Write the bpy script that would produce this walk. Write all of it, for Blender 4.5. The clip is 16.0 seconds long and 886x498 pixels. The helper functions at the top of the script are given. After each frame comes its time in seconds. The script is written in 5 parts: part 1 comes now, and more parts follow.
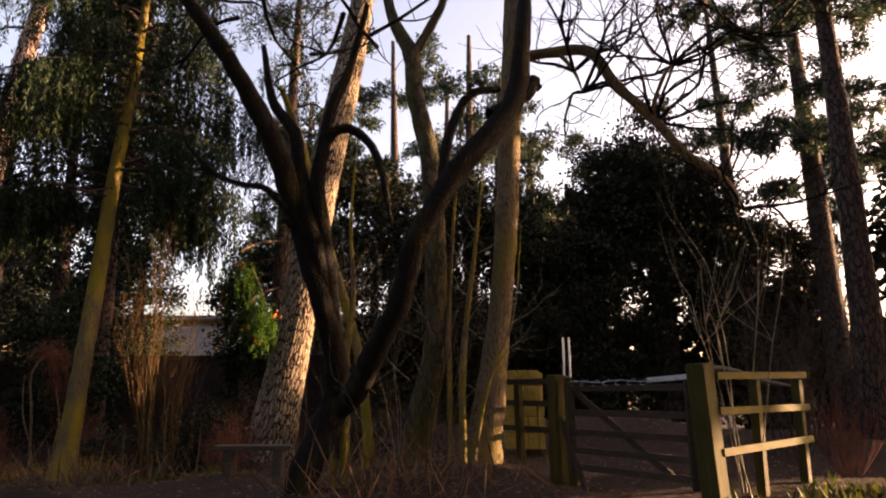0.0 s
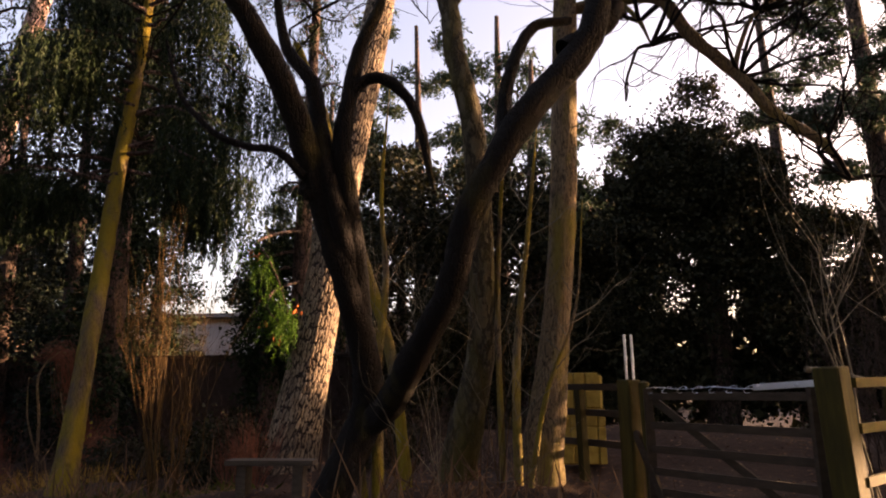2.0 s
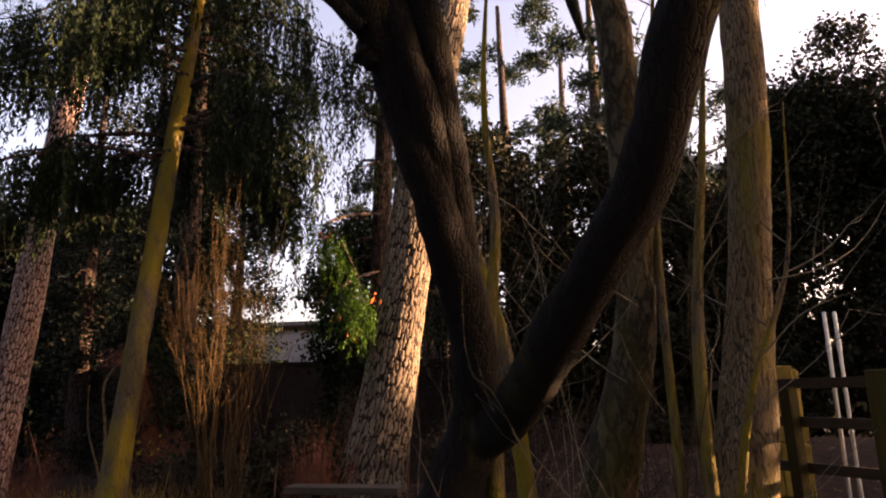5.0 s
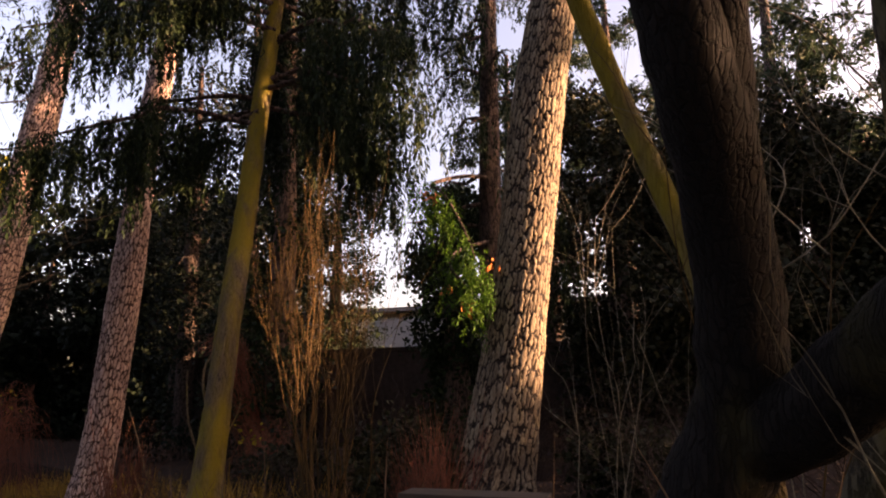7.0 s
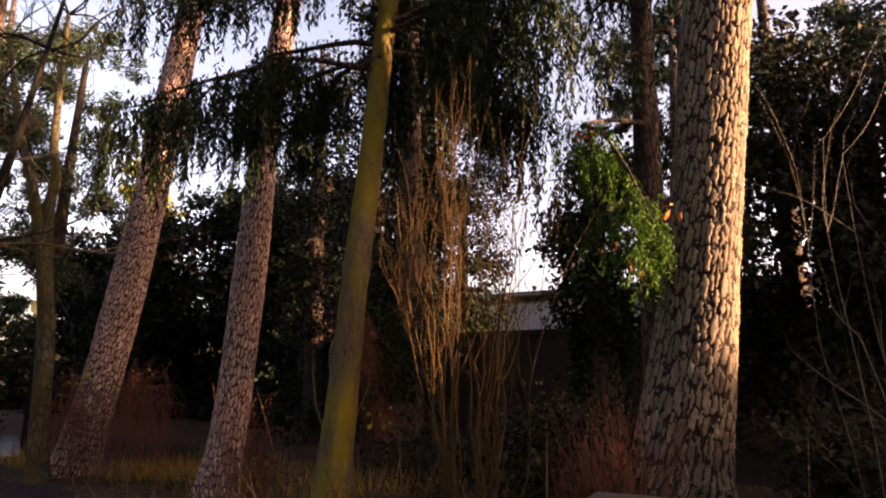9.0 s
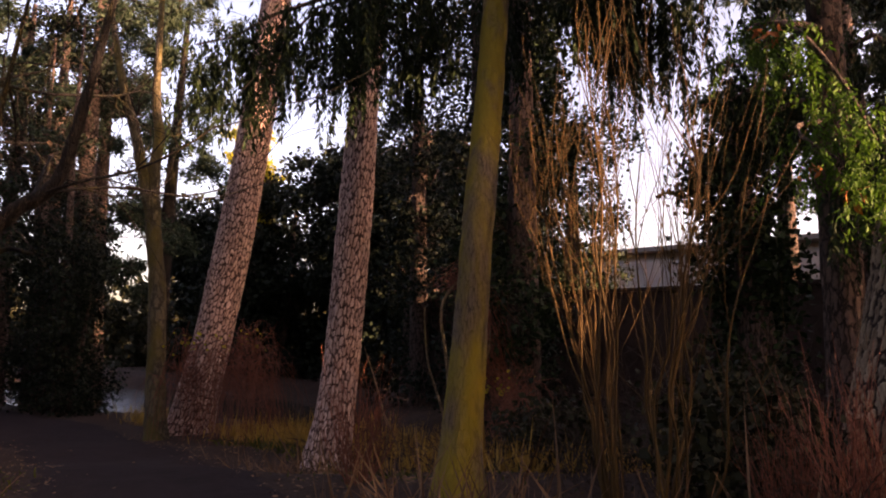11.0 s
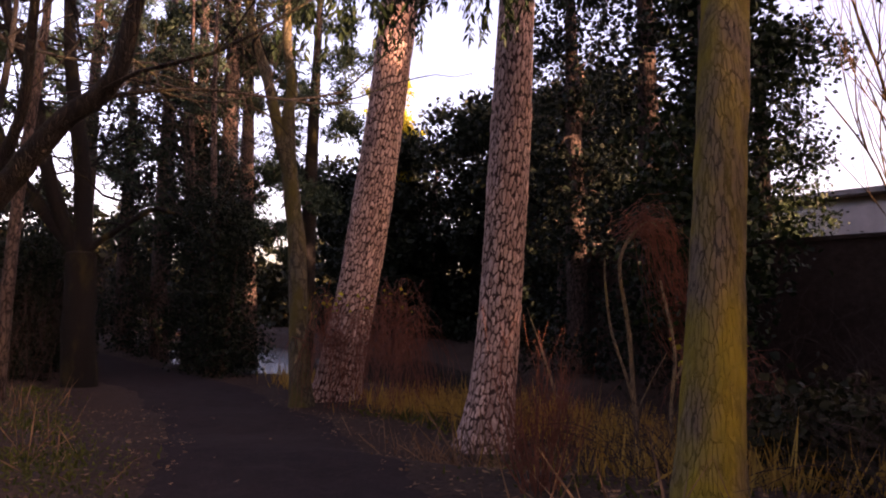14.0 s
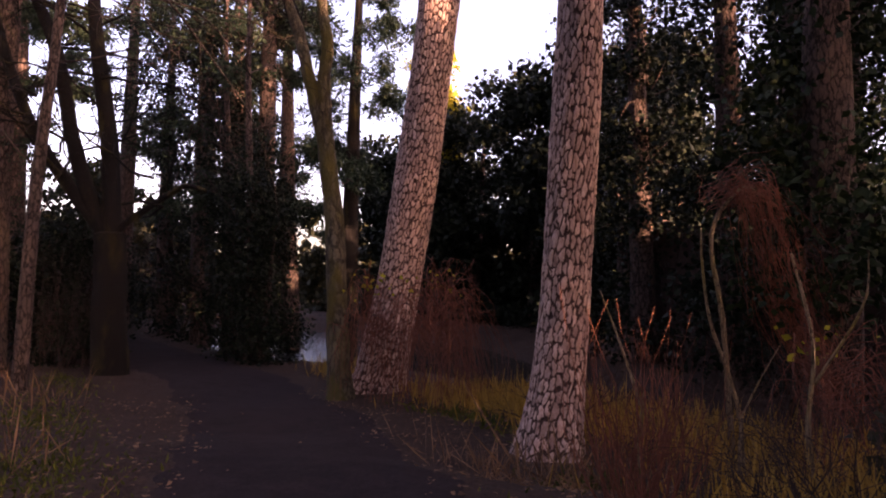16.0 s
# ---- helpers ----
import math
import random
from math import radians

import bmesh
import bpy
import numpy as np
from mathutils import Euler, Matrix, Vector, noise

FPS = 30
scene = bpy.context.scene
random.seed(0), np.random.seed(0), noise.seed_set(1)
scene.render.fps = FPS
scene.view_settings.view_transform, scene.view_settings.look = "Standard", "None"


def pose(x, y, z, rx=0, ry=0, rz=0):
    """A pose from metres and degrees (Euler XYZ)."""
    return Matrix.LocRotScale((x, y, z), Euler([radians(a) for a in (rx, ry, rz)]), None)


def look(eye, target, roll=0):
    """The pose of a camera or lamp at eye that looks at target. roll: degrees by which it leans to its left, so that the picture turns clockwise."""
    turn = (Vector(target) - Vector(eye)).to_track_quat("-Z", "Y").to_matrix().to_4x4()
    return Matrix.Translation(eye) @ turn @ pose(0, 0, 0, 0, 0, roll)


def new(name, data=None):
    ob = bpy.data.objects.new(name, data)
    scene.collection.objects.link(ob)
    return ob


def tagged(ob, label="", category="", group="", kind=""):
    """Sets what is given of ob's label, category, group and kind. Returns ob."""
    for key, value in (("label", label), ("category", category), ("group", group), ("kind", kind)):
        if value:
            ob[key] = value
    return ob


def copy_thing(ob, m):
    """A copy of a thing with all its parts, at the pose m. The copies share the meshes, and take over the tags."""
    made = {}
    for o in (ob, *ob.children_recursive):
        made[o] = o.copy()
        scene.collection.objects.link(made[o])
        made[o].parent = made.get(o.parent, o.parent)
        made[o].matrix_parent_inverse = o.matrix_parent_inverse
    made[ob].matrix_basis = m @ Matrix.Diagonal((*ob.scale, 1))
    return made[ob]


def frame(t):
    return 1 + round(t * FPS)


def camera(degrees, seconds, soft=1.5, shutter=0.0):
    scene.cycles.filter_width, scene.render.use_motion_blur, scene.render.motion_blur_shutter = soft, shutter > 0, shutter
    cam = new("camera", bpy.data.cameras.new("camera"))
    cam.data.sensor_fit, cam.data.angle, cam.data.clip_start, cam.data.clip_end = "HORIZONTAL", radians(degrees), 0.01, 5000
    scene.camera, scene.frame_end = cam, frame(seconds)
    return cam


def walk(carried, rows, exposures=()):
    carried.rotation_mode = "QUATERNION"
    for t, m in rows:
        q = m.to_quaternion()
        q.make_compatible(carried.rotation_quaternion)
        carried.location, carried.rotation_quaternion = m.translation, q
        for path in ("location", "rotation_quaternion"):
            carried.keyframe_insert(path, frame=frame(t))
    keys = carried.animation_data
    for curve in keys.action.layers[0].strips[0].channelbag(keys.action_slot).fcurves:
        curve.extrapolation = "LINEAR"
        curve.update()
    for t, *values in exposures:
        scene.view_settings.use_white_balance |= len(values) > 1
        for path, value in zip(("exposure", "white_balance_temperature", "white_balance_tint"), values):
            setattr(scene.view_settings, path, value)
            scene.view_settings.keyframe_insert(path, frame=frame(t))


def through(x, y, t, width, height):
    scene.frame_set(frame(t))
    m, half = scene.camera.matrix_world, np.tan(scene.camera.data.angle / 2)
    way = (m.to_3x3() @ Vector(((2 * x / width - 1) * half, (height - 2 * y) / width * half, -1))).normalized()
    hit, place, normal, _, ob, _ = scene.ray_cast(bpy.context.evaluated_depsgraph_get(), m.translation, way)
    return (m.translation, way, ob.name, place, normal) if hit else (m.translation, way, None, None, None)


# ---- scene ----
cam = camera(68.0, 16.0, 2.0)
PATH = [
    (0, (0.465, 0.365, 1.324), (0.384, 2.315, 1.762), -0.1),
    (0.5, (0.401, 0.715, 1.366), (0.308, 2.664, 1.804), -0.0),
    (1, (0.337, 1.081, 1.404), (0.235, 3.03, 1.842), -0.1),
    (1.5, (0.213, 1.44, 1.401), (0.085, 3.388, 1.835), -0.1),
    (2, (0.105, 1.775, 1.455), (-0.041, 3.723, 1.885), -0.2),
    (2.5, (0.023, 2.158, 1.5), (-0.144, 4.103, 1.931), -0.3),
    (3, (-0.111, 2.524, 1.531), (-0.314, 4.468, 1.956), -0.3),
    (3.2, (-0.149, 2.657, 1.561), (-0.366, 4.6, 1.986), -0.3),
    (5.3, (-0.559, 4.418, 1.359), (-1.004, 6.31, 1.829), -0.4),
    (5.5, (-0.63, 4.579, 1.352), (-1.114, 6.463, 1.822), -0.3),
    (6, (-0.879, 4.965, 1.33), (-1.443, 6.828, 1.79), -0.3),
    (6.5, (-1.053, 5.31, 1.347), (-1.657, 7.165, 1.789), -0.3),
    (7, (-1.258, 5.632, 1.36), (-1.925, 7.468, 1.793), -0.4),
    (7.5, (-1.505, 5.933, 1.359), (-2.243, 7.741, 1.795), -0.0),
    (8, (-1.7, 6.285, 1.302), (-2.502, 8.065, 1.739), 0.1),
    (8.5, (-1.916, 6.599, 1.293), (-2.828, 8.328, 1.714), 0.2),
    (9, (-2.196, 6.877, 1.226), (-3.191, 8.564, 1.632), 0.6),
    (9.2, (-2.285, 6.963, 1.226), (-3.298, 8.644, 1.611), 0.6),
    (11.3, (-3.375, 7.846, 1.239), (-4.676, 9.341, 1.507), 1.0),
    (11.5, (-3.485, 7.926, 1.247), (-4.827, 9.387, 1.504), 1.1),
    (12, (-3.813, 8.146, 1.254), (-5.214, 9.553, 1.492), 1.1),
    (12.5, (-4.106, 8.396, 1.23), (-5.54, 9.772, 1.45), 1.0),
    (13, (-4.368, 8.562, 1.246), (-5.86, 9.881, 1.443), 0.9),
    (13.5, (-4.685, 8.769, 1.234), (-6.217, 10.042, 1.416), 1.0),
    (14, (-4.948, 9.006, 1.235), (-6.499, 10.259, 1.399), 0.8),
    (14.5, (-5.216, 9.211, 1.222), (-6.797, 10.428, 1.369), 0.8),
    (15, (-5.519, 9.419, 1.227), (-7.122, 10.607, 1.358), 0.8),
    (15.5, (-5.826, 9.613, 1.199), (-7.44, 10.787, 1.318), 0.8),
    (16, (-6.155, 9.812, 1.204), (-7.791, 10.957, 1.318), 0.7),
]
walk(cam, [(t, look(eye, target, roll)) for t, eye, target, roll in PATH], [(0.0, 2.55, 7800, 31), (3.0, 2.55, 7800, 35), (9.0, 2.6, 7900, 38), (16.0, 2.9, 7300, 56)])

# ---- world, sun ----
SUN_AZ, SUN_EL = 72.0, 7.0          # compass degrees from +y towards +x; height over the horizon
world = bpy.data.worlds.new("world")
scene.world = world
world.use_nodes = True
wn = world.node_tree.nodes
sky = wn.new("ShaderNodeTexSky")
sky.sky_type, sky.sun_disc = "NISHITA", False
sky.sun_elevation, sky.sun_rotation = radians(SUN_EL), radians(SUN_AZ)
sky.air_density, sky.dust_density, sky.ozone_density = 0.7, 4.5, 0.4
wn["Background"].inputs[1].default_value = 0.15
world.node_tree.links.new(sky.outputs[0], wn["Background"].inputs[0])

sun_data = bpy.data.lights.new("sun", "SUN")
sun_data.energy, sun_data.angle, sun_data.color = 4.8, radians(0.6), (1.0, 0.72, 0.43)
sun_lamp = new("sun", sun_data)
TO_SUN = Vector((math.sin(radians(SUN_AZ)) * math.cos(radians(SUN_EL)), math.cos(radians(SUN_AZ)) * math.cos(radians(SUN_EL)), math.sin(radians(SUN_EL))))
sun_lamp.matrix_world = look(TO_SUN * 60, (0, 0, 0))


# ---- materials ----
def material(name, rough=0.85, spec=0.3):
    m = bpy.data.materials.new(name)
    m.use_nodes = True
    b = m.node_tree.nodes["Principled BSDF"]
    b.inputs["Roughness"].default_value = rough
    b.inputs["Specular IOR Level"].default_value = spec
    return m, m.node_tree.nodes, m.node_tree.links, b


def ramp(nodes, stops):
    r = nodes.new("ShaderNodeValToRGB")
    while len(r.color_ramp.elements) < len(stops):
        r.color_ramp.elements.new(0.5)
    for e, (p, c) in zip(r.color_ramp.elements, stops):
        e.position, e.color = p, (*c, 1)
    return r


def noise_tex(nodes, links, vec, scale, detail=4.0, rough=0.6):
    n = nodes.new("ShaderNodeTexNoise")
    n.inputs["Scale"].default_value, n.inputs["Detail"].default_value, n.inputs["Roughness"].default_value = scale, detail, rough
    links.new(vec, n.inputs["Vector"])
    return n


def mapped(nodes, links, sx, sy, sz):
    tc, mp = nodes.new("ShaderNodeTexCoord"), nodes.new("ShaderNodeMapping")
    mp.inputs["Scale"].default_value = (sx, sy, sz)
    links.new(tc.outputs["Object"], mp.inputs["Vector"])
    return mp.outputs[0]


def mixed(nodes, links, fac, a, b, mode="MIX"):
    m = nodes.new("ShaderNodeMix")
    m.data_type, m.blend_type = "RGBA", mode
    for sock, val in ((m.inputs[0], fac), (m.inputs[6], a), (m.inputs[7], b)):
        if isinstance(val, bpy.types.NodeSocket):
            links.new(val, sock)
        else:
            sock.default_value = val if isinstance(val, float) else (*val, 1)
    return m.outputs[2]


def bumped(nodes, links, bsdf, height, strength, distance):
    b = nodes.new("ShaderNodeBump")
    b.inputs["Strength"].default_value, b.inputs["Distance"].default_value = strength, distance
    links.new(height, b.inputs["Height"])
    links.new(b.outputs[0], bsdf.inputs["Normal"])


def plate_bark(name, plate, plate2, crack, across, along, moss=None, moss_amount=0.5, width=0.16):
    """Bark in upright plates with dark furrows; moss: a colour grown over it in patches."""
    m, n, l, b = material(name, 0.9, 0.2)
    wob = noise_tex(n, l, mapped(n, l, 1, 1, 0.45), 9.0, 5, 0.7)
    base = mapped(n, l, across, across, along)
    add = n.new("ShaderNodeMixRGB")
    add.blend_type, add.inputs[0].default_value = "ADD", 1.0
    l.new(base, add.inputs[1])
    far = n.new("ShaderNodeVectorMath")
    far.operation, far.inputs[3].default_value = "SCALE", 1.9
    l.new(wob.outputs["Color"], far.inputs[0])
    l.new(far.outputs[0], add.inputs[2])
    v = n.new("ShaderNodeTexVoronoi")
    v.feature = "DISTANCE_TO_EDGE"
    v.inputs["Scale"].default_value = 1.0
    l.new(add.outputs[0], v.inputs["Vector"])
    furrow = ramp(n, [(0.02, (0, 0, 0)), (width, (1, 1, 1))])
    fine = noise_tex(n, l, mapped(n, l, 1, 1, 0.35), 38.0, 6, 0.7)
    eat = n.new("ShaderNodeMath")
    eat.operation, eat.inputs[1].default_value = "MULTIPLY_ADD", 0.22
    l.new(fine.outputs[0], eat.inputs[0])
    less = n.new("ShaderNodeMath")
    less.operation, less.inputs[1].default_value = "SUBTRACT", 0.11
    l.new(v.outputs["Distance"], eat.inputs[2])
    l.new(eat.outputs[0], less.inputs[0])
    l.new(less.outputs[0], furrow.inputs[0])
    tone = ramp(n, [(0.3, plate2), (0.7, plate)])
    l.new(fine.outputs[0], tone.inputs[0])
    big = noise_tex(n, l, mapped(n, l, 1, 1, 0.4), 2.2, 3)
    col = mixed(n, l, furrow.outputs[0], crack, tone.outputs[0])
    if moss:
        grown = ramp(n, [(0.62 - 0.4 * moss_amount, (0, 0, 0)), (0.8 - 0.4 * moss_amount, (1, 1, 1))])
        l.new(big.outputs[0], grown.inputs[0])
        dim = mixed(n, l, 0.45, moss, tone.outputs[0], "MULTIPLY")
        green = mixed(n, l, fine.outputs[0], dim, moss)
        col = mixed(n, l, grown.outputs[0], col, green)
    else:
        shade = ramp(n, [(0.3, (0.7, 0.66, 0.66)), (0.75, (1.1, 1.06, 1.0))])
        l.new(big.outputs[0], shade.inputs[0])
        col = mixed(n, l, 1.0, col, shade.outputs[0], "MULTIPLY")
    l.new(col, b.inputs["Base Color"])
    h = mixed(n, l, 0.25, furrow.outputs[0], fine.outputs["Color"])
    bumped(n, l, b, h, 1.0, 0.03)
    return m


def leafy(name, dark, light, rough=0.6, through=0.25):
    """Leaves: colour varies leaf by leaf, and some light comes through."""
    m, n, l, b = material(name, rough, 0.12)
    g = n.new("ShaderNodeNewGeometry")
    r = ramp(n, [(0.0, dark), (1.0, light)])
    l.new(g.outputs["Random Per Island"], r.inputs[0])
    l.new(r.outputs[0], b.inputs["Base Color"])
    t, mx = n.new("ShaderNodeBsdfTranslucent"), n.new("ShaderNodeMixShader")
    l.new(r.outputs[0], t.inputs[0])
    mx.inputs[0].default_value = through
    l.new(b.outputs[0], mx.inputs[1])
    l.new(t.outputs[0], mx.inputs[2])
    l.new(mx.outputs[0], n["Material Output"].inputs[0])
    return m


def grained(name, a, b_, scale, stretch=(1, 1, 1), rough=0.85, bump=0.3, dist=0.01, spec=0.3):
    m, n, l, b = material(name, rough, spec)
    vec = mapped(n, l, *stretch)
    n1, n2 = noise_tex(n, l, vec, scale, 6, 0.65), noise_tex(n, l, vec, scale * 0.13, 3)
    r = ramp(n, [(0.3, a), (0.72, b_)])
    l.new(n1.outputs[0], r.inputs[0])
    s = ramp(n, [(0.3, (0.72, 0.72, 0.72)), (0.7, (1.12, 1.1, 1.05))])
    l.new(n2.outputs[0], s.inputs[0])
    l.new(mixed(n, l, 1.0, r.outputs[0], s.outputs[0], "MULTIPLY"), b.inputs["Base Color"])
    bumped(n, l, b, n1.outputs[0], bump, dist)
    return m


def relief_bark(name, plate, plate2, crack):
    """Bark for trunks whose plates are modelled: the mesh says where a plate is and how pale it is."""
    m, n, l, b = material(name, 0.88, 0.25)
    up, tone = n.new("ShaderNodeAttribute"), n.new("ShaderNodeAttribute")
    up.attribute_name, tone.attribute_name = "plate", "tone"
    fine = noise_tex(n, l, mapped(n, l, 1, 1, 0.4), 42.0, 6, 0.7)
    flake = noise_tex(n, l, mapped(n, l, 1, 1, 0.3), 11.0, 4, 0.65)
    pale = ramp(n, [(0.3, plate2), (0.68, plate)])
    l.new(fine.outputs[0], pale.inputs[0])
    vary = ramp(n, [(0.0, (0.62, 0.6, 0.62)), (1.0, (1.15, 1.12, 1.1))])
    l.new(tone.outputs["Fac"], vary.inputs[0])
    worn = ramp(n, [(0.35, (0.7, 0.64, 0.6)), (0.62, (1.05, 1.05, 1.05))])
    l.new(flake.outputs[0], worn.inputs[0])
    col = mixed(n, l, 1.0, mixed(n, l, 1.0, pale.outputs[0], vary.outputs[0], "MULTIPLY"), worn.outputs[0], "MULTIPLY")
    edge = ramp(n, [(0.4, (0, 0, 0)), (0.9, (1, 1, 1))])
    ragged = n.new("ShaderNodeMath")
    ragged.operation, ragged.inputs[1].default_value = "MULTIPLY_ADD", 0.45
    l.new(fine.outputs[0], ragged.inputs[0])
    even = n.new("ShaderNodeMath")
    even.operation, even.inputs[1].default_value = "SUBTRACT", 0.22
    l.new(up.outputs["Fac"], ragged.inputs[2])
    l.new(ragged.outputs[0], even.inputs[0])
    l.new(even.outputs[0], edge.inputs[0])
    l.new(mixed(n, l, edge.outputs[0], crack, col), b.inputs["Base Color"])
    bumped(n, l, b, mixed(n, l, 0.5, fine.outputs["Color"], flake.outputs["Color"]), 0.8, 0.012)
    return m


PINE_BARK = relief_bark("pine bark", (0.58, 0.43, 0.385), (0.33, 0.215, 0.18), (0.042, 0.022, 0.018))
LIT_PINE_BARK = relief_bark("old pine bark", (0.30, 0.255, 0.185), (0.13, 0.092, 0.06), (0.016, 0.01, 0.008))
MOSSY_BARK = plate_bark("mossy bark", (0.16, 0.12, 0.08), (0.09, 0.065, 0.045), (0.045, 0.034, 0.024), 36, 3.4, width=0.09, moss=(0.25, 0.19, 0.022), moss_amount=0.62)
RIDGED_BARK = plate_bark("ridged bark", (0.25, 0.18, 0.11), (0.14, 0.10, 0.06), (0.05, 0.036, 0.024), 42, 3.6, width=0.09, moss=(0.24, 0.19, 0.04), moss_amount=0.32)
# near-black base: the shade on the silhouetted trunks is put into the colour
SHADED_BARK = plate_bark("shaded dark bark", (0.012, 0.009, 0.008), (0.007, 0.0055, 0.005), (0.005, 0.004, 0.0035), 38, 8.0, moss=(0.05, 0.042, 0.012), moss_amount=0.2)
FAR_BARK = plate_bark("far bark", (0.14, 0.10, 0.085), (0.07, 0.05, 0.045), (0.02, 0.015, 0.013), 12, 4)
GREY_BARK = plate_bark("grey smooth bark", (0.12, 0.1, 0.065), (0.075, 0.062, 0.04), (0.035, 0.03, 0.02), 9, 3, moss=(0.10, 0.082, 0.024), moss_amount=0.45)
TWIG_GOLD = grained("golden twigs", (0.03, 0.016, 0.004), (0.098, 0.053, 0.010), 30, (1, 1, 0.2))
TWIG_PALE = grained("pale twigs", (0.09, 0.075, 0.05), (0.22, 0.19, 0.14), 30, (1, 1, 0.2))
TWIG_RED = grained("reddish dead vine", (0.08, 0.029, 0.02), (0.225, 0.08, 0.05), 25)
TWIG_DARK = grained("dark twigs", (0.022, 0.015, 0.013), (0.06, 0.037, 0.03), 25)
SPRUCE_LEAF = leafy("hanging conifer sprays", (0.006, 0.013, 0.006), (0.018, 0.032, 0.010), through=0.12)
SUNLIT_LEAF = leafy("sunlit green sprays", (0.018, 0.055, 0.008), (0.07, 0.15, 0.015), through=0.3)
PINE_LEAF = leafy("pine needles", (0.016, 0.03, 0.018), (0.038, 0.056, 0.032))
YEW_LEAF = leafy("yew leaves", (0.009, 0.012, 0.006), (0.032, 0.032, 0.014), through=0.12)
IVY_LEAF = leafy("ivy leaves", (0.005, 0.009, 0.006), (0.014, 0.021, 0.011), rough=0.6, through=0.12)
GOLD_LEAF = leafy("sunlit cypress sprays", (0.16, 0.17, 0.015), (0.34, 0.30, 0.03), through=0.4)
DEAD_LEAF = leafy("fallen leaves", (0.07, 0.04, 0.025), (0.22, 0.13, 0.075), rough=0.8, through=0.1)
GRASS_DRY = leafy("dry grass", (0.24, 0.14, 0.03), (0.46, 0.29, 0.07), rough=0.8, through=0.3)
GRASS_GREEN = leafy("green ground leaves", (0.025, 0.04, 0.008), (0.10, 0.10, 0.02), rough=0.6)
SOIL = grained("leaf litter soil", (0.02, 0.013, 0.011), (0.065, 0.04, 0.03), 14, bump=0.8, dist=0.04, spec=0.1)
PATH_SOIL = grained("trodden dark path", (0.016, 0.011, 0.012), (0.034, 0.024, 0.025), 26, bump=0.5, dist=0.012, rough=0.95, spec=0.08)
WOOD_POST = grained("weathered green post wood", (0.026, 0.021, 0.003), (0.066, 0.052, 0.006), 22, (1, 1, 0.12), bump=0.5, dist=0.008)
# part of the low sun's gold is put into this rail colour
WOOD_RAIL_SUNLIT = grained("weathered sunlit rail wood", (0.04, 0.031, 0.003), (0.1, 0.078, 0.007), 20, (0.2, 0.2, 1), bump=0.4, dist=0.006)
WOOD_GATE_SHADED_RAIL = grained("dark gate timber and shaded rails", (0.025, 0.018, 0.012), (0.065, 0.045, 0.03), 20, (0.3, 0.3, 1), bump=0.4, dist=0.006)
BENCH_WOOD = grained("old dark bench timber", (0.03, 0.025, 0.02), (0.085, 0.065, 0.05), 18, (0.2, 1, 1))
WALL_BRICK = grained("brown old wall", (0.025, 0.016, 0.014), (0.06, 0.038, 0.032), 6, bump=0.6, dist=0.03)
RENDER_PALE = grained("pale rendered wall", (0.42, 0.42, 0.43), (0.52, 0.52, 0.53), 3, bump=0.1)
ROOF_GREY = grained("grey roof", (0.16, 0.15, 0.16), (0.26, 0.25, 0.26), 5)
STONE_GOLD = grained("ochre stone", (0.26, 0.17, 0.03), (0.44, 0.31, 0.07), 9, bump=0.7, dist=0.02)

STEEL, sn_, sl_, sb_ = material("galvanised steel", 0.38, 0.5)
sb_.inputs["Base Color"].default_value, sb_.inputs["Metallic"].default_value = (0.62, 0.66, 0.72, 1), 0.9
sl_.new(ramp(sn_, [(0.3, (0.5, 0.54, 0.6)), (0.7, (0.75, 0.78, 0.82))]).outputs[0], sb_.inputs["Base Color"])
WATER, wn_, wl_, wb_ = material("still dark water", 0.04, 0.6)
wb_.inputs["Base Color"].default_value = (0.012, 0.014, 0.012, 1)
bumped(wn_, wl_, wb_, noise_tex(wn_, wl_, mapped(wn_, wl_, 1, 1, 1), 4.0).outputs[0], 0.8, 0.08)
GLASS_DARK, gn_, gl_, gb_ = material("dark window glass", 0.08, 0.6)
gb_.inputs["Base Color"].default_value = (0.03, 0.035, 0.045, 1)


